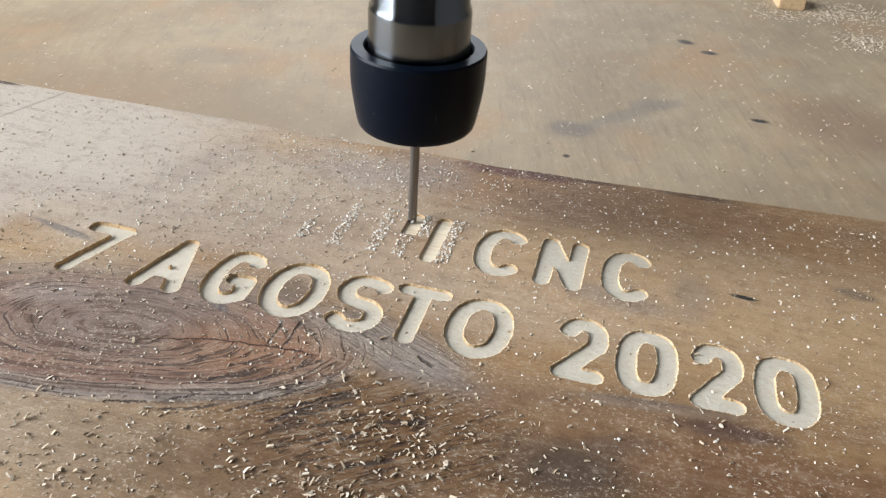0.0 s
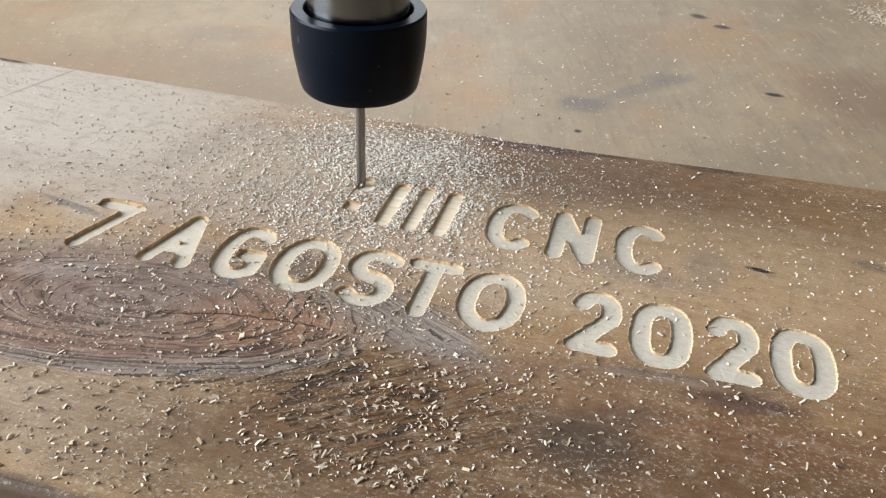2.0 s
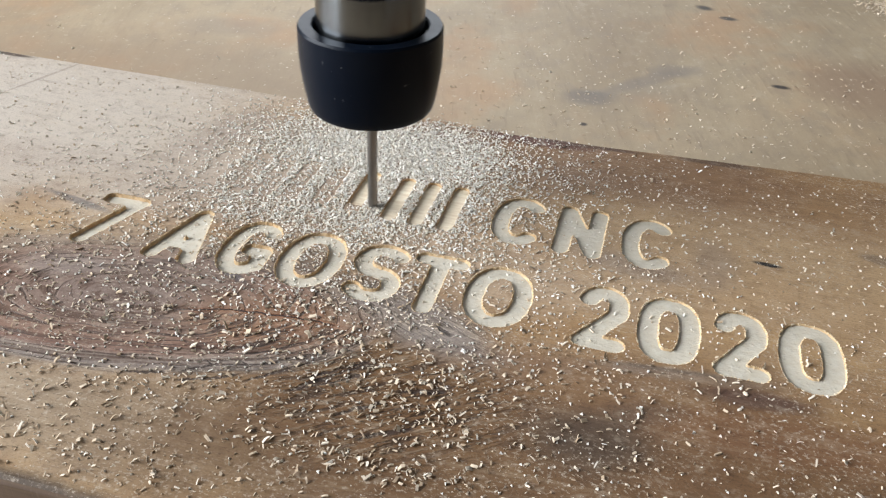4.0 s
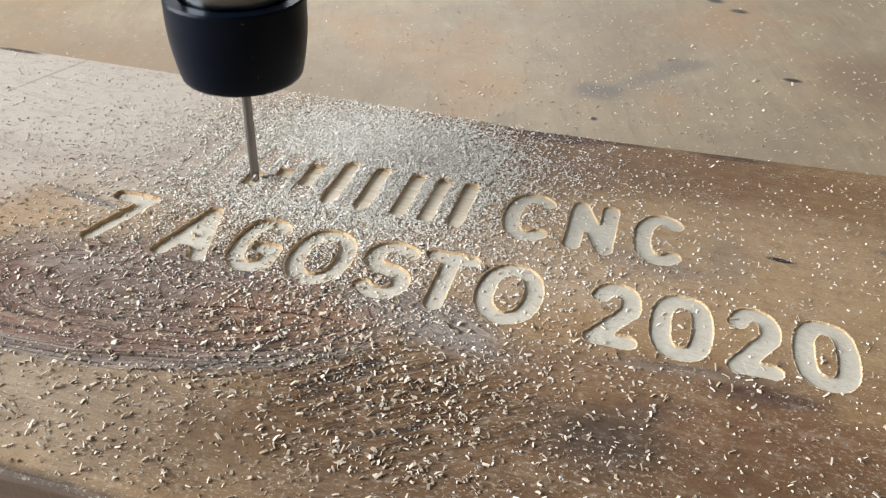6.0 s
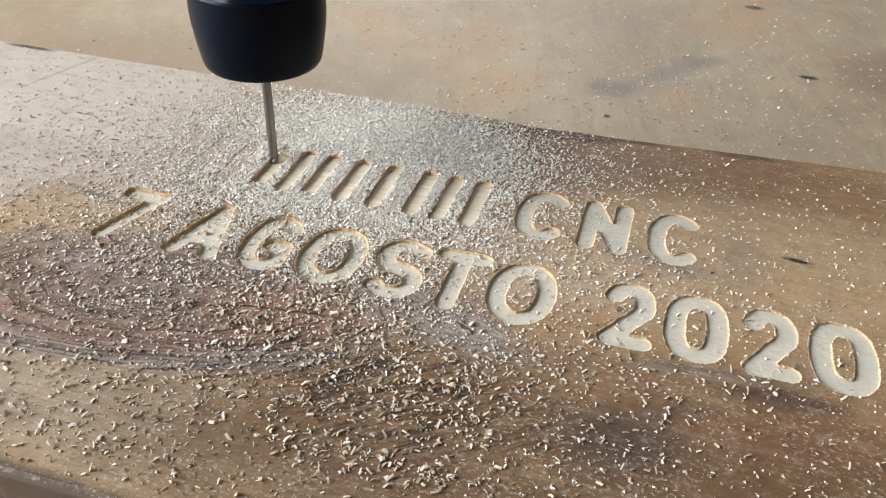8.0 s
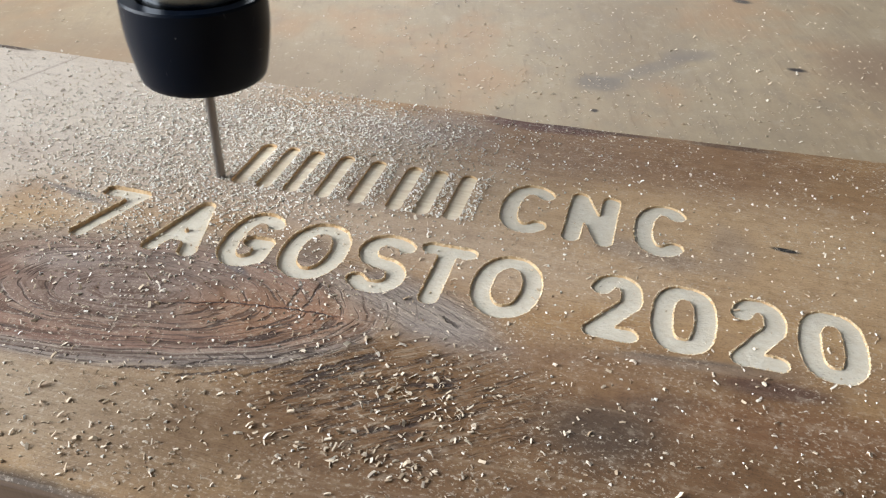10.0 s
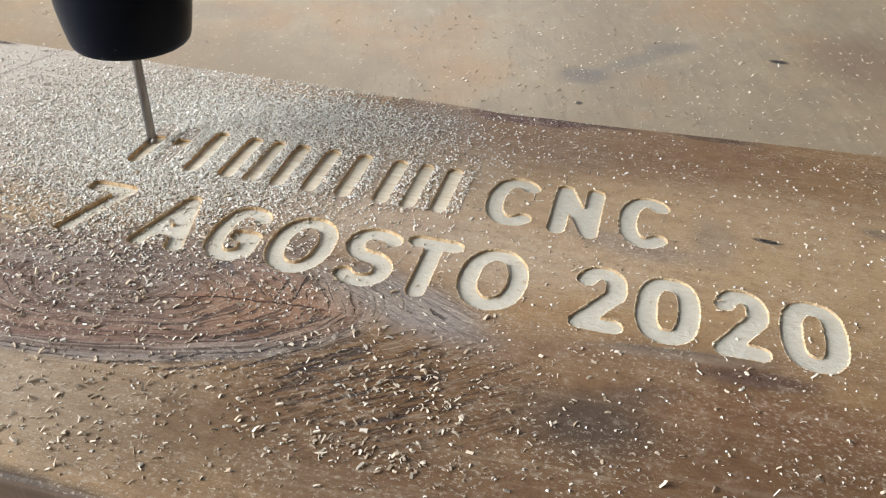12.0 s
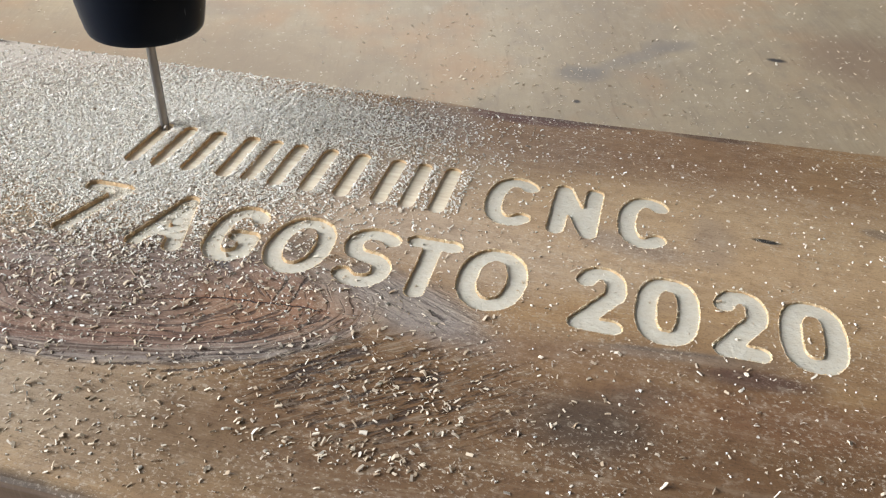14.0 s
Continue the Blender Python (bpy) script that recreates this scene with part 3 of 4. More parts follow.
def glyph_7(x, w):
    return [[(x, HIGH), (x + w, HIGH), (x + 0.30 * w, LOW)]]


def glyph_a(x, w):
    return [[(x, LOW), (x + w / 2, HIGH), (x + w, LOW)], [(x + 0.2 * w, 0.075), (x + 0.8 * w, 0.075)]]


def glyph_c(x, w):
    return [arc(x + 0.56 * w, MID, 0.56 * w, HIGH - MID, 50, 310, 2.3, 36)]


def glyph_g(x, w):
    return [arc(x + 0.52 * w, MID, 0.52 * w, HIGH - MID, 48, 300, 2.4, 36) + [(x + w, 0.04), (x + w, 0.1), (x + 0.62 * w, 0.1)]]


def glyph_n(x, w):
    return [[(x, LOW), (x, HIGH), (x + w, LOW), (x + w, HIGH)]]


def glyph_o(x, w):
    return [arc(x + w / 2, MID, w / 2, HIGH - MID, 0, 360, 2.2, 48)]


def glyph_0(x, w):
    return [arc(x + w / 2, MID, w / 2, HIGH - MID, 0, 360, 2.7, 48)]


def glyph_s(x, w):
    up, r = (HIGH - MID) / 2, (HIGH - MID) / 2
    return [arc(x + w / 2, MID + up, w / 2, r, 35, 250, 2.2, 22) + arc(x + w / 2, MID - up, w / 2, r, 70, -145, 2.2, 22)]


def glyph_t(x, w):
    return [[(x, HIGH), (x + w, HIGH)], [(x + w / 2, HIGH), (x + w / 2, LOW)]]


def glyph_2(x, w):
    return [arc(x + 0.48 * w, 0.147, 0.5 * w, HIGH - 0.147, 160, -25, 2.2, 22) + [(x, LOW), (x + w, LOW)]]


def glyph_bar(x, w):
    return [[(x, LOW), (x, HIGH)]]


ROW = 0.327           # base line of the upper row
WRITING = [           # shape, left end and width of the centre line, base line
    (glyph_7, -1.424, 0.090, 0), (glyph_a, -1.207, 0.100, 0), (glyph_g, -1.036, 0.090, 0), (glyph_o, -0.888, 0.116, 0),
    (glyph_s, -0.714, 0.096, 0), (glyph_t, -0.577, 0.094, 0), (glyph_o, -0.433, 0.116, 0), (glyph_2, -0.176, 0.076, 0),
    (glyph_0, -0.041, 0.096, 0), (glyph_2, 0.122, 0.076, 0), (glyph_0, 0.257, 0.096, 0),
    (glyph_c, -0.440, 0.092, ROW), (glyph_n, -0.274, 0.085, ROW), (glyph_c, -0.108, 0.087, ROW)]
WRITING = [(g, x + 0.003, w - 0.006, base) for g, x, w, base in WRITING]
# the mark before them: plain upright bars, cut one after another during the clip
BARS = [-0.567, -0.646, -0.718, -0.819, -0.910, -0.998, -1.072, -1.141, -1.241, -1.331, -1.404]


def distance_to(strokes, gx, gy):
    best = np.full(gx.shape, 9.0)
    for line in strokes:
        for (ax, ay), (bx, by) in zip(line, line[1:]):
            dx, dy = bx - ax, by - ay
            k = np.clip(((gx - ax) * dx + (gy - ay) * dy) / max(dx * dx + dy * dy, 1e-12), 0, 1)
            best = np.minimum(best, np.hypot(gx - ax - k * dx, gy - ay - k * dy))
    return best


def outline(strokes, half=STROKE):
    """Closed loops round the strokes, a little ragged like torn wood fibre."""
    pts = np.array([p for line in strokes for p in line])
    step = 0.0022
    lo, hi = pts.min(0) - 0.03, pts.max(0) + 0.03
    xs, ys = np.arange(lo[0], hi[0], step), np.arange(lo[1], hi[1], step)
    gx, gy = np.meshgrid(xs, ys, indexing="ij")
    d = distance_to(strokes, gx, gy) - half
    for i in range(len(xs)):
        for j in range(len(ys)):
            if abs(d[i, j]) < 0.008:
                p = Vector((xs[i] * 150, ys[j] * 150, 0))
                d[i, j] += 0.0014 * noise.noise(p) + 0.0014 * noise.noise(p * 0.35) + 0.0022 * noise.noise(p * 2.3)
    links, places = {}, {}
    def cross(i, j, k, l):
        key = (i, j, k, l)
        if key not in places:
            f = d[i, j] / (d[i, j] - d[k, l])
            places[key] = (xs[i] + f * (xs[k] - xs[i]), ys[j] + f * (ys[l] - ys[j]))
        return key
    inside = d < 0
    mixed = inside[:-1, :-1].astype(int) + inside[1:, :-1] + inside[:-1, 1:] + inside[1:, 1:]
    for i, j in np.argwhere((mixed > 0) & (mixed < 4)):
        # walk round each half of the cell, so that every crossing joins two others
        for tri in (((i, j), (i + 1, j), (i + 1, j + 1)), ((i, j), (i + 1, j + 1), (i, j + 1))):
            keys = []
            for a, b in ((0, 1), (1, 2), (2, 0)):
                p, q = sorted((tri[a], tri[b]))
                if inside[p] != inside[q]:
                    keys.append(cross(*p, *q))
            if len(keys) == 2:
                links.setdefault(keys[0], []).append(keys[1])
                links.setdefault(keys[1], []).append(keys[0])
    loops, done = [], set()
    for first in links:
        if first in done:
            continue
        loop, here, last = [], first, None
        while here not in done:
            done.add(here)
            loop.append(places[here])
            ahead = [k for k in links[here] if k != last and k not in done]
            last = here
            if not ahead:
                break
            here = ahead[0]
        thin = [loop[0]]
        for p in loop[1:]:
            if math.hypot(p[0] - thin[-1][0], p[1] - thin[-1][1]) > 0.0012:
                thin.append(p)
        if len(thin) > 8:
            loops.append(thin)
    return loops


def triangles(loops, extra=()):
    """A flat net through the loops and the extra points: corners, faces."""
    from mathutils.geometry import delaunay_2d_cdt
    pts, edges = [], []
    for loop in loops:
        n0 = len(pts)
        pts += [Vector(p) for p in loop]
        edges += [(n0 + i, n0 + (i + 1) % len(loop)) for i in range(len(loop))]
    pts += [Vector(p) for p in extra]
    v, _, f, *_ = delaunay_2d_cdt(pts, edges, [], 0, 1e-7)
    return v, f


def strokes_at(shape, x, w, base):
    return [[(px, py + base) for px, py in line] for line in shape(x, w)]


def middles(v, f):
    return np.array([[sum(v[i][k] for i in t) / len(t) for k in (0, 1)] for t in f])


def inside_loops(loops, points):
    """Even-odd test of the points against the loops."""
    odd = np.zeros(len(points), bool)
    for loop in loops:
        a = np.array(loop)
        b = np.roll(a, -1, 0)
        for (ax, ay), (bx, by) in zip(a, b):
            if ay == by:
                continue
            hit = (points[:, 1] > min(ay, by)) & (points[:, 1] <= max(ay, by))
            x = ax + (points[:, 1] - ay) * (bx - ax) / (by - ay)
            odd ^= hit & (points[:, 0] < x)
    return odd


board = tagged(new("wooden_board"), "weathered brown wooden board with large knot and pale engraving", "wooden board")
board.location = (0, 0, TOP)


FRAYED = []           # rims of the recesses, with the way out of each


def drawn_in(strokes, loop, k):
    """The loop moved towards the middle of its stroke by k."""
    p, e = np.array(loop), 0.0008
    d = [distance_to(strokes, p[:, 0] + u, p[:, 1] + v) for u, v in ((e, 0), (-e, 0), (0, e), (0, -e))]
    g = np.stack([d[0] - d[1], d[2] - d[3]], 1)
    g /= np.maximum(np.hypot(g[:, 0], g[:, 1]), 1e-9)[:, None]
    return [(float(x), float(y)) for x, y in p - k * g], g


def engraved_letter(strokes, half):
    """A recess with a torn rim, walls that lean in a little and a flat floor."""
    top = outline(strokes, half + 0.002)
    low = []
    for loop in top:
        q, g = drawn_in(strokes, loop, 2.8 * depth(loop[0][0]))
        low.append(q)
        FRAYED.append((loop, g))
    v, f = triangles(low)
    keep = inside_loops(low, middles(v, f))
    verts = [(p[0] * SIDE, p[1] * SIDE, -depth(p[0])) for p in v]
    faces = [tuple(t) for t, k in zip(f, keep) if k]
    slots = [0] * len(faces)
    for loop, base in zip(top, low):
        n0, m = len(verts), len(loop)
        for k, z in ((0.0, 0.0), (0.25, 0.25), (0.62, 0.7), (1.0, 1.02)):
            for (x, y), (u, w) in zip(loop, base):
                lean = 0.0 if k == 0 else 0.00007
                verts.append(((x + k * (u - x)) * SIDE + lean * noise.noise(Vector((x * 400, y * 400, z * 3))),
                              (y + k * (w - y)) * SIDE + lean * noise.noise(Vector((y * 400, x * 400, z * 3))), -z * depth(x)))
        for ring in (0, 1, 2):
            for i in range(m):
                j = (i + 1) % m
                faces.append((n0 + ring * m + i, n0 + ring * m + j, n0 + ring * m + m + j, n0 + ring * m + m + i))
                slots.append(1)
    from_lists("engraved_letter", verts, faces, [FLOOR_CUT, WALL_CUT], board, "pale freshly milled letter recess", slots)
    return top


def bar_outline(x):
    """The bar's edge as one loop, wound upwards on its right side."""
    a, b, r = ROW + LOW, ROW + HIGH, STROKE
    n0 = 14
    loop = [(x + r * math.cos(math.pi + math.pi * i / n0), a + r * math.sin(math.pi + math.pi * i / n0)) for i in range(n0 + 1)]
    loop += [(x + r, a + (b - a) * i / 30) for i in range(1, 30)]
    loop += [(x + r * math.cos(math.pi * i / n0), b + r * math.sin(math.pi * i / n0)) for i in range(n0 + 1)]
    loop += [(x - r, b - (b - a) * i / 30) for i in range(1, 30)]
    return [(px + 0.0009 * noise.noise(Vector((px * 160, py * 160, 3))), py) for px, py in loop]


def tip_at(t):
    for a, b in zip(TIP, TIP[1:]):
        if a[0] <= t <= b[0]:
            k = (t - a[0]) / (b[0] - a[0])
            return [p + k * (q - p) for p, q in zip(a[1:], b[1:])]
    return TIP[-1][1:]


SINKS = []            # pieces of a bar and the moment at which the cutter has milled them
PIECES = 10
DUSTED = []
THROWN = {}           # the shavings on each piece


def milled_bar(x, index):
    loop = bar_outline(x)
    # the recess's wall, in the wall colour that has its shade mixed in
    verts, faces = [], []
    m = len(loop)
    for z in (0.0, -0.0042):
        verts += [(px * SIDE, py * SIDE, z) for px, py in loop]
    faces = [(i, (i + 1) % m, m + (i + 1) % m, m + i) for i in range(m)]
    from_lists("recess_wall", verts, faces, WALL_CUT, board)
    # the wood that the cutter takes down, piece by piece
    lo, hi = ROW + LOW - STROKE, ROW + HIGH + STROKE
    right = [p for p in loop if p[0] >= x]
    left = [p for p in loop if p[0] < x]
    right.sort(key=lambda p: p[1])
    left.sort(key=lambda p: p[1])
    def side(points, y):
        ys = [p[1] for p in points]
        return float(np.interp(y, ys, [p[0] for p in points]))
    for k in range(PIECES):
        a, b = lo + (hi - lo) * k / PIECES, lo + (hi - lo) * (k + 1) / PIECES
        ys = [a + (b - a) * i / 6 for i in range(7)]
        ring = [(side(right, y), y) for y in ys] + [(side(left, y), y) for y in reversed(ys)]
        ring = [(px if abs(y - lo) > 1e-6 and abs(y - hi) > 1e-6 else x, y) for px, y in ring]
        bm = bmesh.new()
        top = [bm.verts.new((px * SIDE, py * SIDE, 0)) for px, py in ring]
        low = [bm.verts.new((px * SIDE, py * SIDE, -0.006)) for px, py in ring]
        bm.faces.new(top)
        bm.faces.new(low[::-1])
        for i in range(len(ring)):
            j = (i + 1) % len(ring)
            bm.faces.new((top[i], low[i], low[j], top[j]))
        bmesh.ops.remove_doubles(bm, verts=bm.verts, dist=1e-6)
        bmesh.ops.triangulate(bm, faces=bm.faces[:])
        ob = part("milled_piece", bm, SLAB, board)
        SINKS.append((ob, x * SIDE, (a + b) / 2 * SIDE, index))
        DUSTED.append((ob, x, a, b))
    return loop


HOLES = []
for shape, x, w, base in WRITING:
    HOLES += engraved_letter(strokes_at(shape, x, w, base), 0.0220 if shape in (glyph_2, glyph_0) else STROKE)
BAR_LOOPS = [milled_bar(x, i) for i, x in enumerate(BARS)]


def board_body():
    x0, x1, y0, y1 = -3.4, 1.7, -0.662, 0.926
    edge = []
    n0, m0 = 150, 40
    def wave(s, k):
        return 0.010 * noise.noise(Vector((s * 1.4, k, 0))) + 0.004 * noise.noise(Vector((s * 9, k, 2)))
    for i in range(n0):
        s = x0 + (x1 - x0) * i / n0
        edge.append((s, y0 + wave(s, 0.3)))
    for i in range(m0):
        s = y0 + (y1 - y0) * i / m0
        edge.append((x1 + wave(s, 5.0), s))
    for i in range(n0):
        s = x1 - (x1 - x0) * i / n0
        rise = 0.056 * max(0.0, s + 0.25) / 0.88 - 0.012 * math.exp(-((s + 0.5) / 0.10) ** 2) - 0.018 * math.exp(-((s + 1.05) / 0.16) ** 2) + 0.4 * wave(s, 9.0)
        edge.append((s, y1 + rise))
    for i in range(m0):
        s = y1 - (y1 - y0) * i / m0
        edge.append((x0 + wave(s, 7.0), s))
    cx, cy = (x0 + x1) / 2, (y0 + y1) / 2
    def inset(p, k):
        return (p[0] - math.copysign(k, p[0] - cx) * (abs(abs(p[0] - cx) - (x1 - x0) / 2) < 0.06), p[1] - math.copysign(k, p[1] - cy) * (abs(abs(p[1] - cy) - (y1 - y0) / 2) < 0.06))
    inner = [inset(p, 0.012) for p in edge]
    cuts = HOLES + BAR_LOOPS
    rng = random.Random(4)
    extra = [(rng.uniform(x0 + 0.1, x1 - 0.1), rng.uniform(y0 + 0.1, y1 - 0.1)) for _ in range(350)]
    mask = inside_loops(cuts, np.array(extra))
    extra = [p for p, m in zip(extra, mask) if not m]
    v, f = triangles([inner] + cuts, extra)
    mid = middles(v, f)
    keep = inside_loops([inner], mid) & ~inside_loops(cuts, mid)
    verts = [(p[0] * SIDE, p[1] * SIDE, 0.0) for p in v]
    faces = [tuple(t) for t, k in zip(f, keep) if k]
    rings = [(0.012, 0.0), (0.004, -0.0005), (0.0, -0.0016), (0.0, -0.0285), (0.01, -TOP)]
    m = len(edge)
    start = len(verts)
    for k, z in rings:
        verts += [(p[0] * SIDE, p[1] * SIDE, z) for p in (inset(q, k) for q in edge)]
    for r in range(len(rings) - 1):
        for i in range(m):
            j = (i + 1) % m
            faces.append((start + r * m + i, start + r * m + m + i, start + r * m + m + j, start + r * m + j))
    faces.append([start + 4 * m + i for i in range(m)])
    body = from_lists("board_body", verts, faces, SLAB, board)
    bm = bmesh.new()
    bm.from_mesh(body.data)
    bmesh.ops.remove_doubles(bm, verts=bm.verts, dist=1e-6)
    bmesh.ops.recalc_face_normals(bm, faces=bm.faces)
    bm.to_mesh(body.data)
    bm.free()


board_body()


# ---- the router's spindle ----
def spindle():
    ob = tagged(new("router_spindle"), "steel router spindle with black collet nut and thin cutter", "router spindle")
    u = SIDE
    z0, z1 = 0.308 * u, 0.512 * u      # nut, from the cutter's tip
    part("collet_nut", turned([(0.0, z0), (0.045 * u, z0), (0.1380 * u, z0), (0.1440 * u, z0 + 0.002 * u), (0.1482 * u, z0 + 0.007 * u), (0.1520 * u, z0 + 0.020 * u),
                               (0.1575 * u, z0 + 0.050 * u), (0.1622 * u, z0 + 0.080 * u), (0.1660 * u, z0 + 0.112 * u), (0.1674 * u, z0 + 0.14 * u), (0.1674 * u, z1 - 0.006 * u), (0.1640 * u, z1),
                               (0.1359 * u, z1), (0.1329 * u, z1 - 0.004 * u), (0.1329 * u, z1 - 0.03 * u), (0.0, z1 - 0.03 * u)]), BLACK, ob, "black oxide collet nut")
    part("spindle_nose", turned([(0.0, z1 - 0.028 * u), (0.1245 * u, z1 - 0.028 * u), (0.1245 * u, z1 + 0.088 * u), (0.123 * u, z1 + 0.097 * u), (0.1175 * u, z1 + 0.110 * u),
                                 (0.1175 * u, z1 + 0.80 * u), (0.0, z1 + 0.80 * u)]), STEEL, ob, "bright turned steel nose")
    part("spindle_body", turned([(0.0, z1 + 0.78 * u), (0.24 * u, z1 + 0.78 * u), (0.255 * u, z1 + 0.795 * u), (0.255 * u, z1 + 1.6 * u), (0.0, z1 + 1.6 * u)]), STEEL, ob, "plain steel spindle housing")
    part("collet", turned([(0.0, z0 - 0.006 * u), (0.040 * u, z0 - 0.006 * u), (0.044 * u, z0 + 0.004 * u), (0.0, z0 + 0.004 * u)], 48), STEEL, ob)
    # two-flute cutter: a shank and a fluted tip
    bm = turned([(0.0, 0.028 * u), (0.0122 * u, 0.028 * u), (0.0122 * u, z0 + 0.01 * u), (0.0, z0 + 0.01 * u)], 32)
    part("shank", bm, CARBIDE, ob)
    bm = bmesh.new()
    rings = []
    for k in range(25):
        z, turn = 0.030 * u * k / 24, radians(150) * k / 24
        rings.append([bm.verts.new(((0.0118 * u - 0.0045 * u * max(0, math.cos(2 * w)) ** 2) * math.cos(w + turn),
                                    (0.0118 * u - 0.0045 * u * max(0, math.cos(2 * w)) ** 2) * math.sin(w + turn), z)) for w in (2 * math.pi * i / 20 for i in range(20))])
    for a, b in zip(rings, rings[1:]):
        for i in range(20):
            bm.faces.new((a[i], a[(i + 1) % 20], b[(i + 1) % 20], b[i]))
    bm.faces.new(rings[0][::-1])
    bm.faces.new(rings[-1])
    part("fluted_tip", bm, CARBIDE, ob, "fluted carbide cutting tip")
    return ob


router = spindle()


# ---- sawdust ----
def chip_cloud(name, places, label, seed, grains=(), coarse=()):
    """One drift of curled shavings: each a bent sliver, at (x, y, z) in metres."""
    rng = random.Random(seed)
    verts, faces, slots = [], [], []
    for number, (x, y, z, size) in enumerate(list(coarse) + list(places)):
        length = size * rng.choice((0.0006, 0.0009, 0.0011, 0.0014, 0.0018)) * rng.uniform(0.8, 1.25)
        wide, thick = min(0.0009, length * rng.choice((0.17, 0.22, 0.28, 0.36, 0.5)) * rng.uniform(0.8, 1.2)), min(0.0005, length * rng.uniform(0.10, 0.26))
        turn, tip, bend = rng.uniform(0, 6.283), rng.gauss(0, 0.34), rng.choice((0.0, 0.05, 0.15, 0.38)) * length
        c, s, slope = math.cos(turn), math.sin(turn), rng.gauss(0, 0.4)
        lift = thick * 0.6 + abs(math.sin(tip)) * length * 0.4
        n0 = len(verts)
        for k in (-1, 0, 1):
            u = k * length / 2
            w = u * math.sin(tip) + (1 - k * k) * bend * 0.6
            slim, skew = wide * rng.uniform(0.38, 0.55), rng.uniform(-0.25, 0.25) * wide
            for v in (skew - slim, skew + slim):
                for h in (-thick / 2, thick / 2):
                    verts.append((x + u * c - v * s, y + u * s + v * c, z + lift + w + h + v * slope))
        for k in (0, 1):
            a, b = n0 + 4 * k, n0 + 4 * k + 4
            faces += [(a, b, b + 2, a + 2), (a + 1, a + 3, b + 3, b + 1), (a, a + 1, b + 1, b), (a + 2, b + 2, b + 3, a + 3)]
        faces += [(n0, n0 + 2, n0 + 3, n0 + 1), (n0 + 8, n0 + 9, n0 + 11, n0 + 10)]
        slots += [1 if number < len(coarse) else 0] * 10
    for x, y, z, size in grains:
        r, w = size * rng.uniform(0.00022, 0.0005), rng.uniform(0, 6.283)
        tall = r * rng.uniform(0.5, 1.3)
        n0 = len(verts)
        for h, k in ((0.0, 1.0), (tall, rng.uniform(0.4, 0.9))):
            for i in range(3):
                q = w + i * 2.094 + 0.5 * math.sin(n0 + i)
                verts.append((x + r * k * math.cos(q), y + r * k * math.sin(q), z + h))
        faces += [(n0, n0 + 2, n0 + 1), (n0 + 3, n0 + 4, n0 + 5)] + [(n0 + i, n0 + (i + 1) % 3, n0 + 3 + (i + 1) % 3, n0 + 3 + i) for i in range(3)]
        slots += [len(verts) // 6 % 2 if seed < 20 else 0] * 5
    ob = from_lists(name, verts, faces, [CHIP, COARSE], None, "", slots)
    if name == "dust":
        return ob
    return tagged(ob, label, "sawdust", "sawdust", "stuff")


BAR_STROKES = [s for x in BARS for s in strokes_at(glyph_bar, x, 0, ROW)]
CUT_STROKES = [s for g in WRITING for s in strokes_at(*g)]


def settle(points, size=1.0):
    """Heights for points on the slab (in lettering units): in a letter they lie on its floor."""
    p = np.array(points)
    d = distance_to(CUT_STROKES, p[:, 0], p[:, 1])
    clear = distance_to(BAR_STROKES, p[:, 0], p[:, 1]) < STROKE + 0.001
    out = []
    for (x, y), k, kept in zip(points, d, clear):
        if kept or abs(k - STROKE + 0.001) < 0.006 or (k < STROKE and int(1000 * abs(x * y * 97)) % 5):
            continue
        out.append((x * SIDE, y * SIDE, TOP - (depth(x) if k < STROKE else 0.0), size))
    return out


def scatter(rng, count, cx, cy, sx, sy, box_of=(-2.6, 1.2, -0.63, 0.918)):
    pts = []
    while len(pts) < count:
        x, y = rng.gauss(cx, sx), rng.gauss(cy, sy)
        if box_of[0] < x < box_of[1] and box_of[2] < y < box_of[3]:
            pts.append((x, y))
    return pts


def frayed_rims():
    """Torn fibres that hang from the rims into the recesses."""
    rng = random.Random(3)
    verts, faces = [], []
    for loop, ways in FRAYED:
        for (x, y), (gx, gy) in zip(loop, ways):
            tuft = 0.5 + 0.5 * noise.noise(Vector((x * 45, y * 45, 8)))
            if rng.random() > 0.25 + 0.65 * tuft:
                continue
            turn = math.atan2(-gy, -gx) + rng.gauss(0, 0.5)
            length, wide = rng.uniform(0.0003, 0.0007) + 0.0006 * tuft * rng.random(), rng.uniform(0.00007, 0.00015)
            c, s = math.cos(turn), math.sin(turn)
            px, py, drop = x * SIDE - 0.00012 * c, y * SIDE - 0.00012 * s, rng.uniform(-0.35, 0.7) * length
            n0 = len(verts)
            verts += [(px - wide * s, py + wide * c, TOP), (px + wide * s, py - wide * c, TOP), (px, py, TOP + 1.6 * wide),
                      (px + length * c, py + length * s, TOP - drop)]
            faces += [(n0, n0 + 1, n0 + 2), (n0, n0 + 3, n0 + 1), (n0 + 1, n0 + 3, n0 + 2), (n0 + 2, n0 + 3, n0)]
    ob = from_lists("edge_fibre", verts, faces, FIBRE)
    return tagged(ob, "pale torn wood fibres fraying along the engraved edges", "wood fibre", "", "stuff")


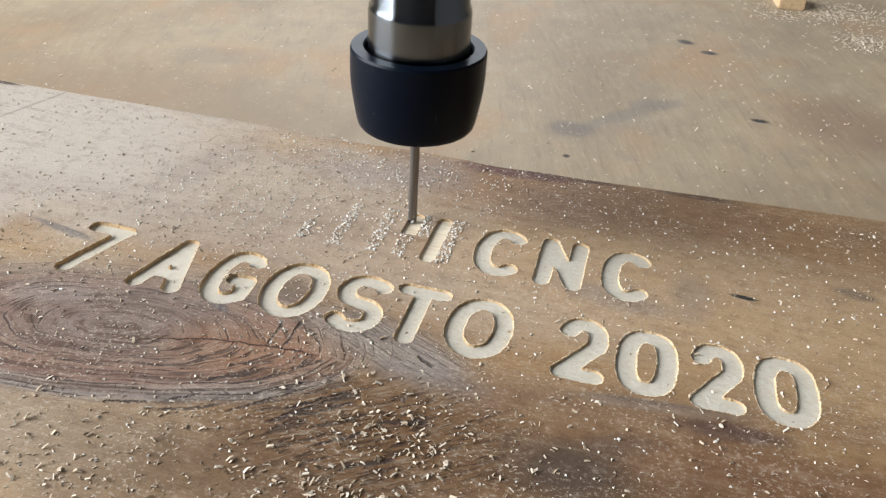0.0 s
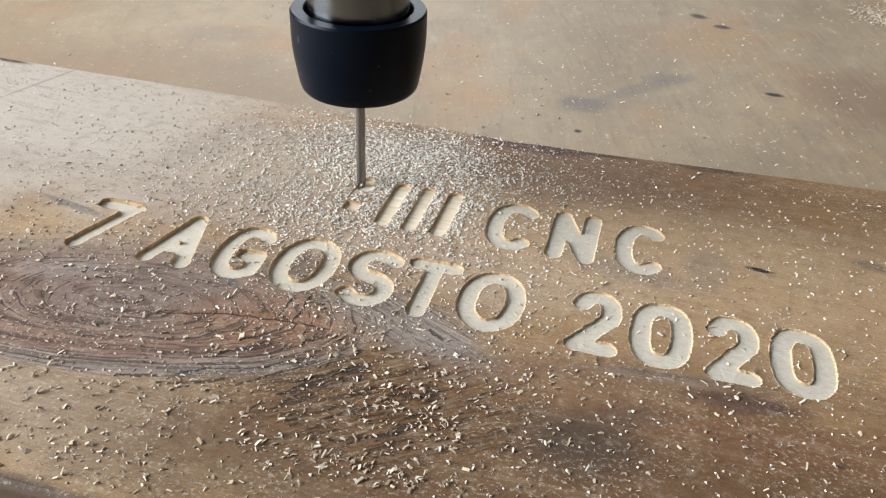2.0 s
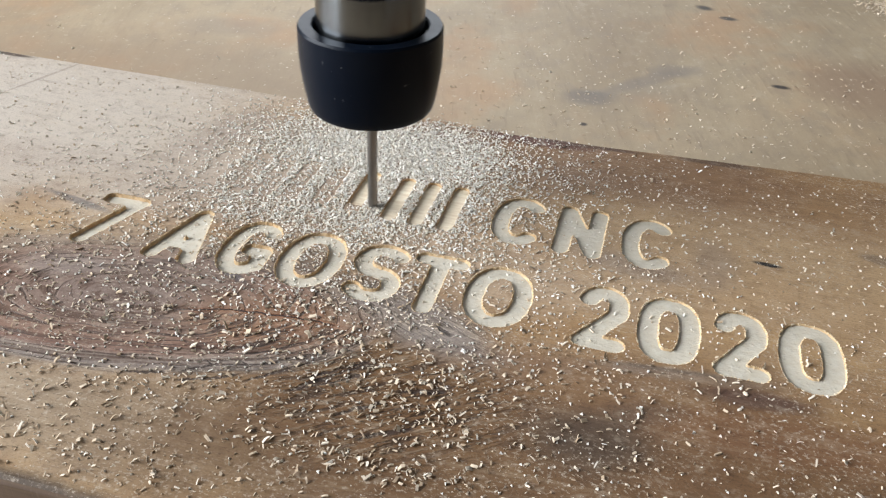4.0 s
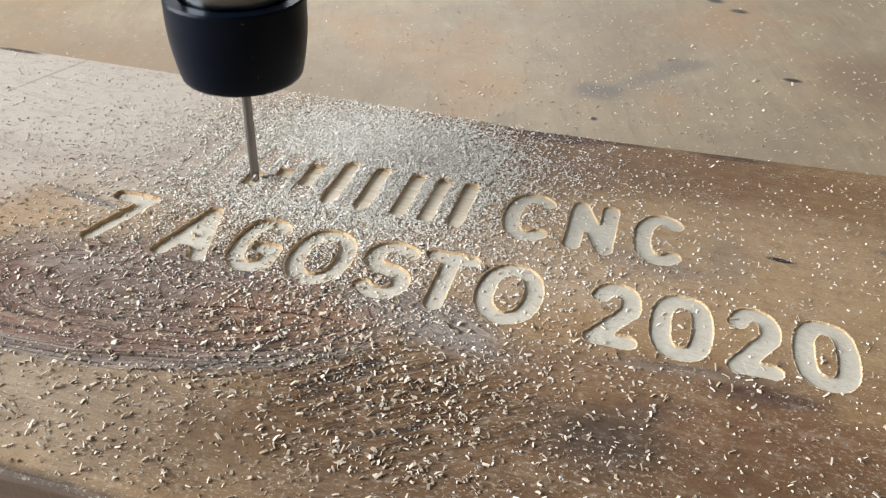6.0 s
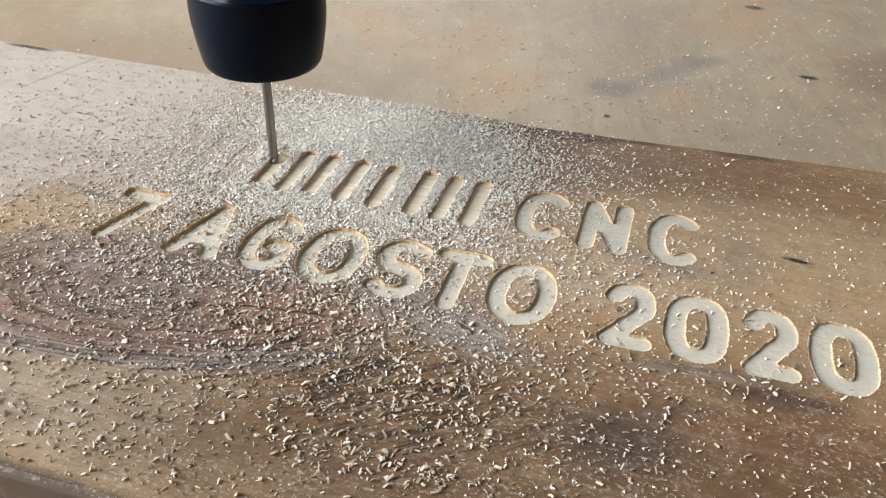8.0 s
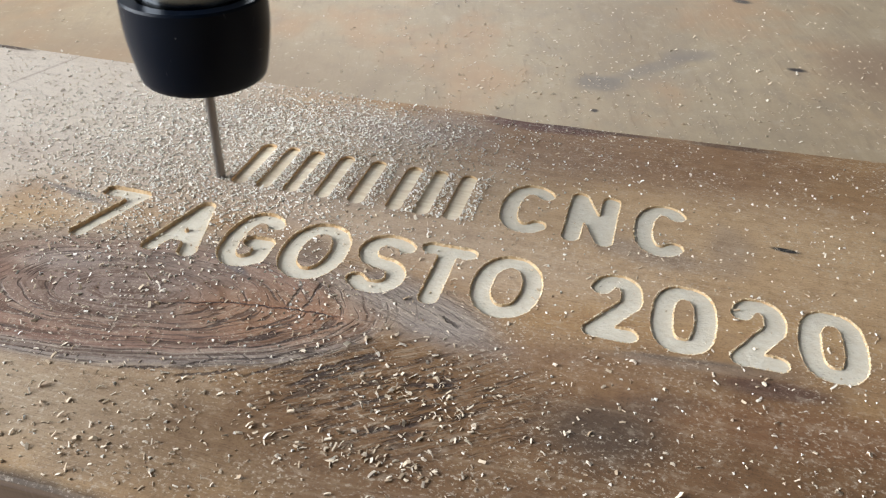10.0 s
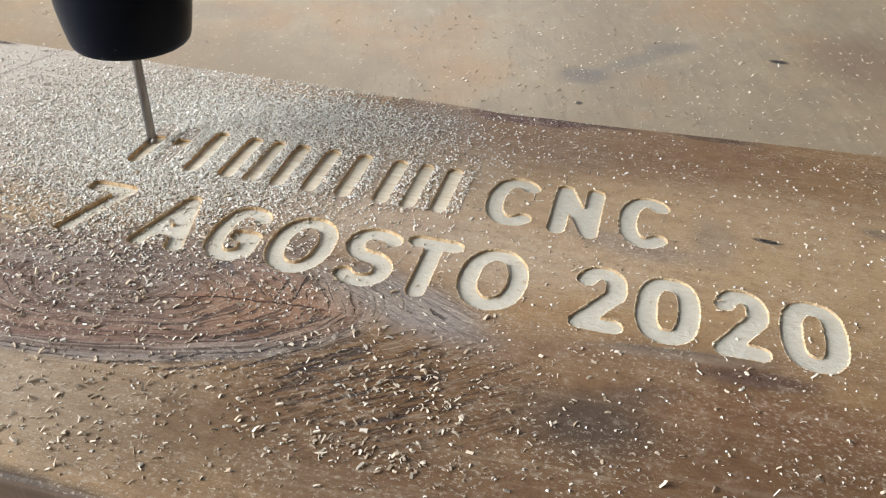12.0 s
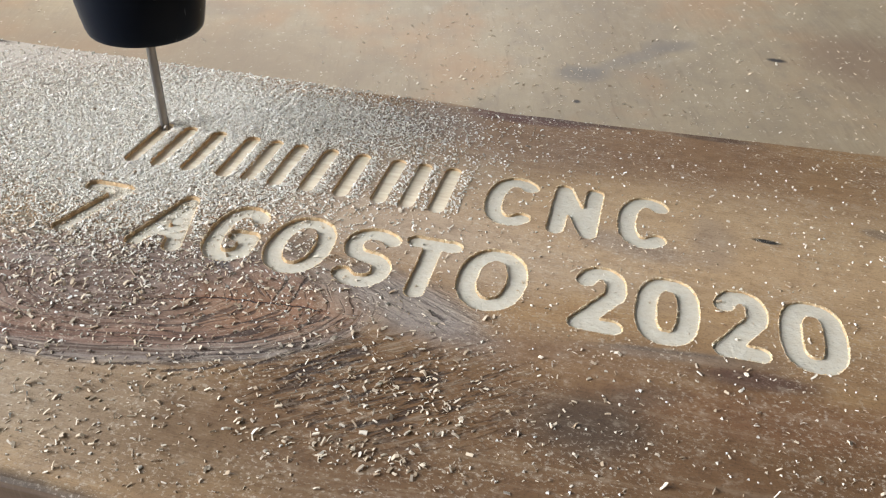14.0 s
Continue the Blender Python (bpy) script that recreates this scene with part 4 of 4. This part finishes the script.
def drifts():
    """Sawdust that lies, lands and is blown off: (object, lands at, leaves at)."""
    rng = random.Random(11)
    out = []
    pts = [(rng.uniform(-2.4, 0.9), rng.uniform(-0.63, 0.9)) for _ in range(9500)]
    pts = [p for p in pts if rng.random() < (0.34 if p[0] < -0.3 and p[1] > 0.1 else 0.42 if p[0] > -0.1 else 0.58)]
    coarse = scatter(rng, 170, -0.46, -0.28, 0.07, 0.05) + scatter(rng, 110, -0.52, -0.44, 0.12, 0.02) + scatter(rng, 140, -1.12, -0.56, 0.14, 0.05) + scatter(rng, 420, -0.5, -0.3, 0.6, 0.2)
    fine = scatter(rng, 500, -0.85, 0.4, 0.5, 0.3) + scatter(rng, 450, -0.9, 0.78, 0.2, 0.06) + scatter(rng, 250, -1.0, 0.45, 0.25, 0.16)
    powder = [(rng.uniform(-2.4, 0.9), rng.uniform(-0.63, 0.9)) for _ in range(2400)] + scatter(rng, 1000, -0.95, 0.5, 0.35, 0.25)
    out.append((chip_cloud("sawdust", settle(fine, 0.5), "loose pale shavings strewn over the board", 1, settle(powder), settle(pts[::2], 0.38) + settle(pts[1::4], 0.5) + settle(pts[3::4], 0.66) + settle(coarse, 0.85)), None, None))
    out.append((frayed_rims(), None, None))
    bed = [(rng.uniform(-2.8, 1.6), rng.uniform(0.98, 3.6)) for _ in range(1500)]
    bed += [(rng.gauss(1.0, 0.07), rng.gauss(3.45, 0.09)) for _ in range(800)] + [(rng.gauss(0.85, 0.2), rng.gauss(3.95, 0.12)) for _ in range(2200)]
    bed += [(rng.gauss(0.58, 0.09), rng.gauss(3.72, 0.05)) for _ in range(160)]
    out.append((chip_cloud("sawdust", [], "pale shavings strewn over the plywood bed", 2, (), [(x * SIDE, y * SIDE, 0.0, 0.75) for x, y in bed]), None, None))
    for i, t in enumerate((1.0, 3.0, 5.2)):
        flung = scatter(rng, 500, -0.2, 1.65, 0.75, 0.4, (-2.6, 1.4, 0.98, 3.4))
        out.append((chip_cloud("sawdust", [], "pale shavings flung on to the plywood bed", 60 + i, (), [(x * SIDE, y * SIDE, 0.0, 0.72) for x, y in flung]), t, None))
    # what the cutter throws until the air blast
    for i, (t, x) in enumerate(((1.0, -0.74), (1.7, -0.80), (2.4, -0.84), (3.0, -0.85), (3.7, -0.88), (4.4, -0.92), (5.1, -0.97), (5.8, -1.01), (6.6, -1.06), (7.4, -1.09))):
        fine = scatter(rng, 1300 + 80 * i, x, 0.42, 0.22, 0.19) + scatter(rng, 1100 + 90 * i, x + 0.02, 0.70, 0.19, 0.12) + scatter(rng, 600, x, 0.4, 0.5, 0.3)
        coarse = scatter(rng, 380, x, -0.1, 0.5, 0.28)
        powder = scatter(rng, 1900 + 280 * i, x, 0.46, 0.22, 0.19) + scatter(rng, 900 + 200 * i, x + 0.01, 0.70, 0.19, 0.11) + scatter(rng, 500, x, 0.1, 0.45, 0.3)
        out.append((chip_cloud("sawdust", settle(fine, 0.61), "fresh pale shavings thrown up by the cutter", 20 + i, settle(powder), settle(coarse, 0.88)), t, 8.45 + 0.06 * i))
    # what it throws after it
    for i, (t, x) in enumerate(((10.0, -1.22), (10.6, -1.26), (11.2, -1.30), (11.9, -1.42), (12.5, -1.44), (13.1, -1.46), (13.7, -1.47))):
        fine = scatter(rng, 2200, x, 0.36, 0.22, 0.22) + scatter(rng, 1500, x - 0.25, 0.5, 0.33, 0.22) + scatter(rng, 1500, x + 0.12, 0.68, 0.28, 0.12) + scatter(rng, 500, x, 0.3, 0.4, 0.3)
        coarse = scatter(rng, 260, x + 0.1, -0.05, 0.36, 0.22)
        powder = scatter(rng, 4200, x, 0.40, 0.22, 0.20) + scatter(rng, 2000, x - 0.22, 0.5, 0.33, 0.2) + scatter(rng, 1600, x + 0.15, 0.7, 0.25, 0.1)
        out.append((chip_cloud("sawdust", settle(fine, 0.61), "fresh pale shavings thrown up by the cutter", 40 + i, settle(powder), settle(coarse, 0.88)), t, None))
    return out


DRIFTS = drifts()


def dust_on_pieces():
    """The shavings that lie on the wood still to be milled."""
    rng = random.Random(77)
    for i, (piece, x, a, b) in enumerate(DUSTED):
        for share, (chips, grains) in enumerate(((1, 3), (5, 8))):
            spots = [((x + rng.uniform(-0.017, 0.017)) * SIDE, rng.uniform(a + 0.002, b - 0.002) * SIDE, 0.0) for _ in range(chips + grains)]
            crumbs = chip_cloud("dust", [(*p, 0.5) for p in spots[:chips]], "", 300 + 2 * i + share, [(*p, 1.0) for p in spots[chips:]])
            crumbs.parent = piece
            THROWN.setdefault(piece, []).append(crumbs)


dust_on_pieces()

bm = bmesh.new()
box(bm, (0.565 * SIDE, 3.88 * SIDE, 0), (0.715 * SIDE, 4.05 * SIDE, 0.0085))
bmesh.ops.bevel(bm, geom=bm.edges[:], offset=0.0007, segments=2, affect="EDGES")
bmesh.ops.rotate(bm, verts=bm.verts, cent=(0.64 * SIDE, 3.96 * SIDE, 0), matrix=Matrix.Rotation(radians(9), 3, "Z"))
tagged(part("wood_offcut", bm, WALL_CUT), "small tan wooden offcut lying in sawdust", "wood offcut")


# ---- what moves ----
def milled_at(x, y):
    """When the cutter has taken the wood at (x, y) down; None before the clip."""
    best, when = 9.0, 14.0
    t = 0.0
    while t <= 14.0:
        px, py, pz = tip_at(t)
        d = math.hypot(px - x, py - y)
        if d < best - 1e-4:
            best, when = d, t
        if d < 0.0040 and pz < TOP:
            return t
        t += 0.05
    return when


def motions():
    walk(router, [(t, pose(x, y, z)) for t, x, y, z in TIP])
    for ob, x, y, index in SINKS:
        rise, under = pose(0, 0, 0), pose(0, 0, -0.004)
        sunk = pose(0, 0, -depth(x / SIDE))
        # the cutter throws the shavings on to the land beside the bar
        aside = pose(0.0049, 0, depth(x / SIDE))
        t = -1.0 if index == 0 else milled_at(x, y)
        if t <= 0.1:
            walk(ob, [(0.0, sunk), (14.0, sunk)])
            for crumbs in THROWN[ob]:
                walk(crumbs, [(0.0, aside), (14.0, aside)])
        else:
            for crumbs, lands in zip(THROWN[ob], (None, t - 4.5)):
                rows = [(0.0, rise)] if lands is None or lands < 0.3 else [(0.0, under), (lands - 0.15, under), (lands, rise)]
                walk(crumbs, rows + [(t - 0.1, rise), (t, aside), (14.0 if t < 14.0 else 14.1, aside)])
            walk(ob, [(0.0, rise), (t - 0.1, rise), (t, sunk), (14.0 if t < 14.0 else 14.1, sunk)])
    for ob, lands, leaves in DRIFTS:
        if lands is None:
            continue
        rows = [(0.0, pose(0, 0, -0.008)), (lands - 0.15, pose(0, 0, -0.008)), (lands, pose(0, 0, 0))]
        if leaves is not None:
            rows += [(leaves, pose(0, 0, 0)), (leaves + 0.25, pose(-0.03, 0.16, 0.012)), (leaves + 0.9, pose(-0.1, 1.15, -TOP + 0.002))]
        rows.append((14.0, rows[-1][1]))
        walk(ob, rows)


motions()
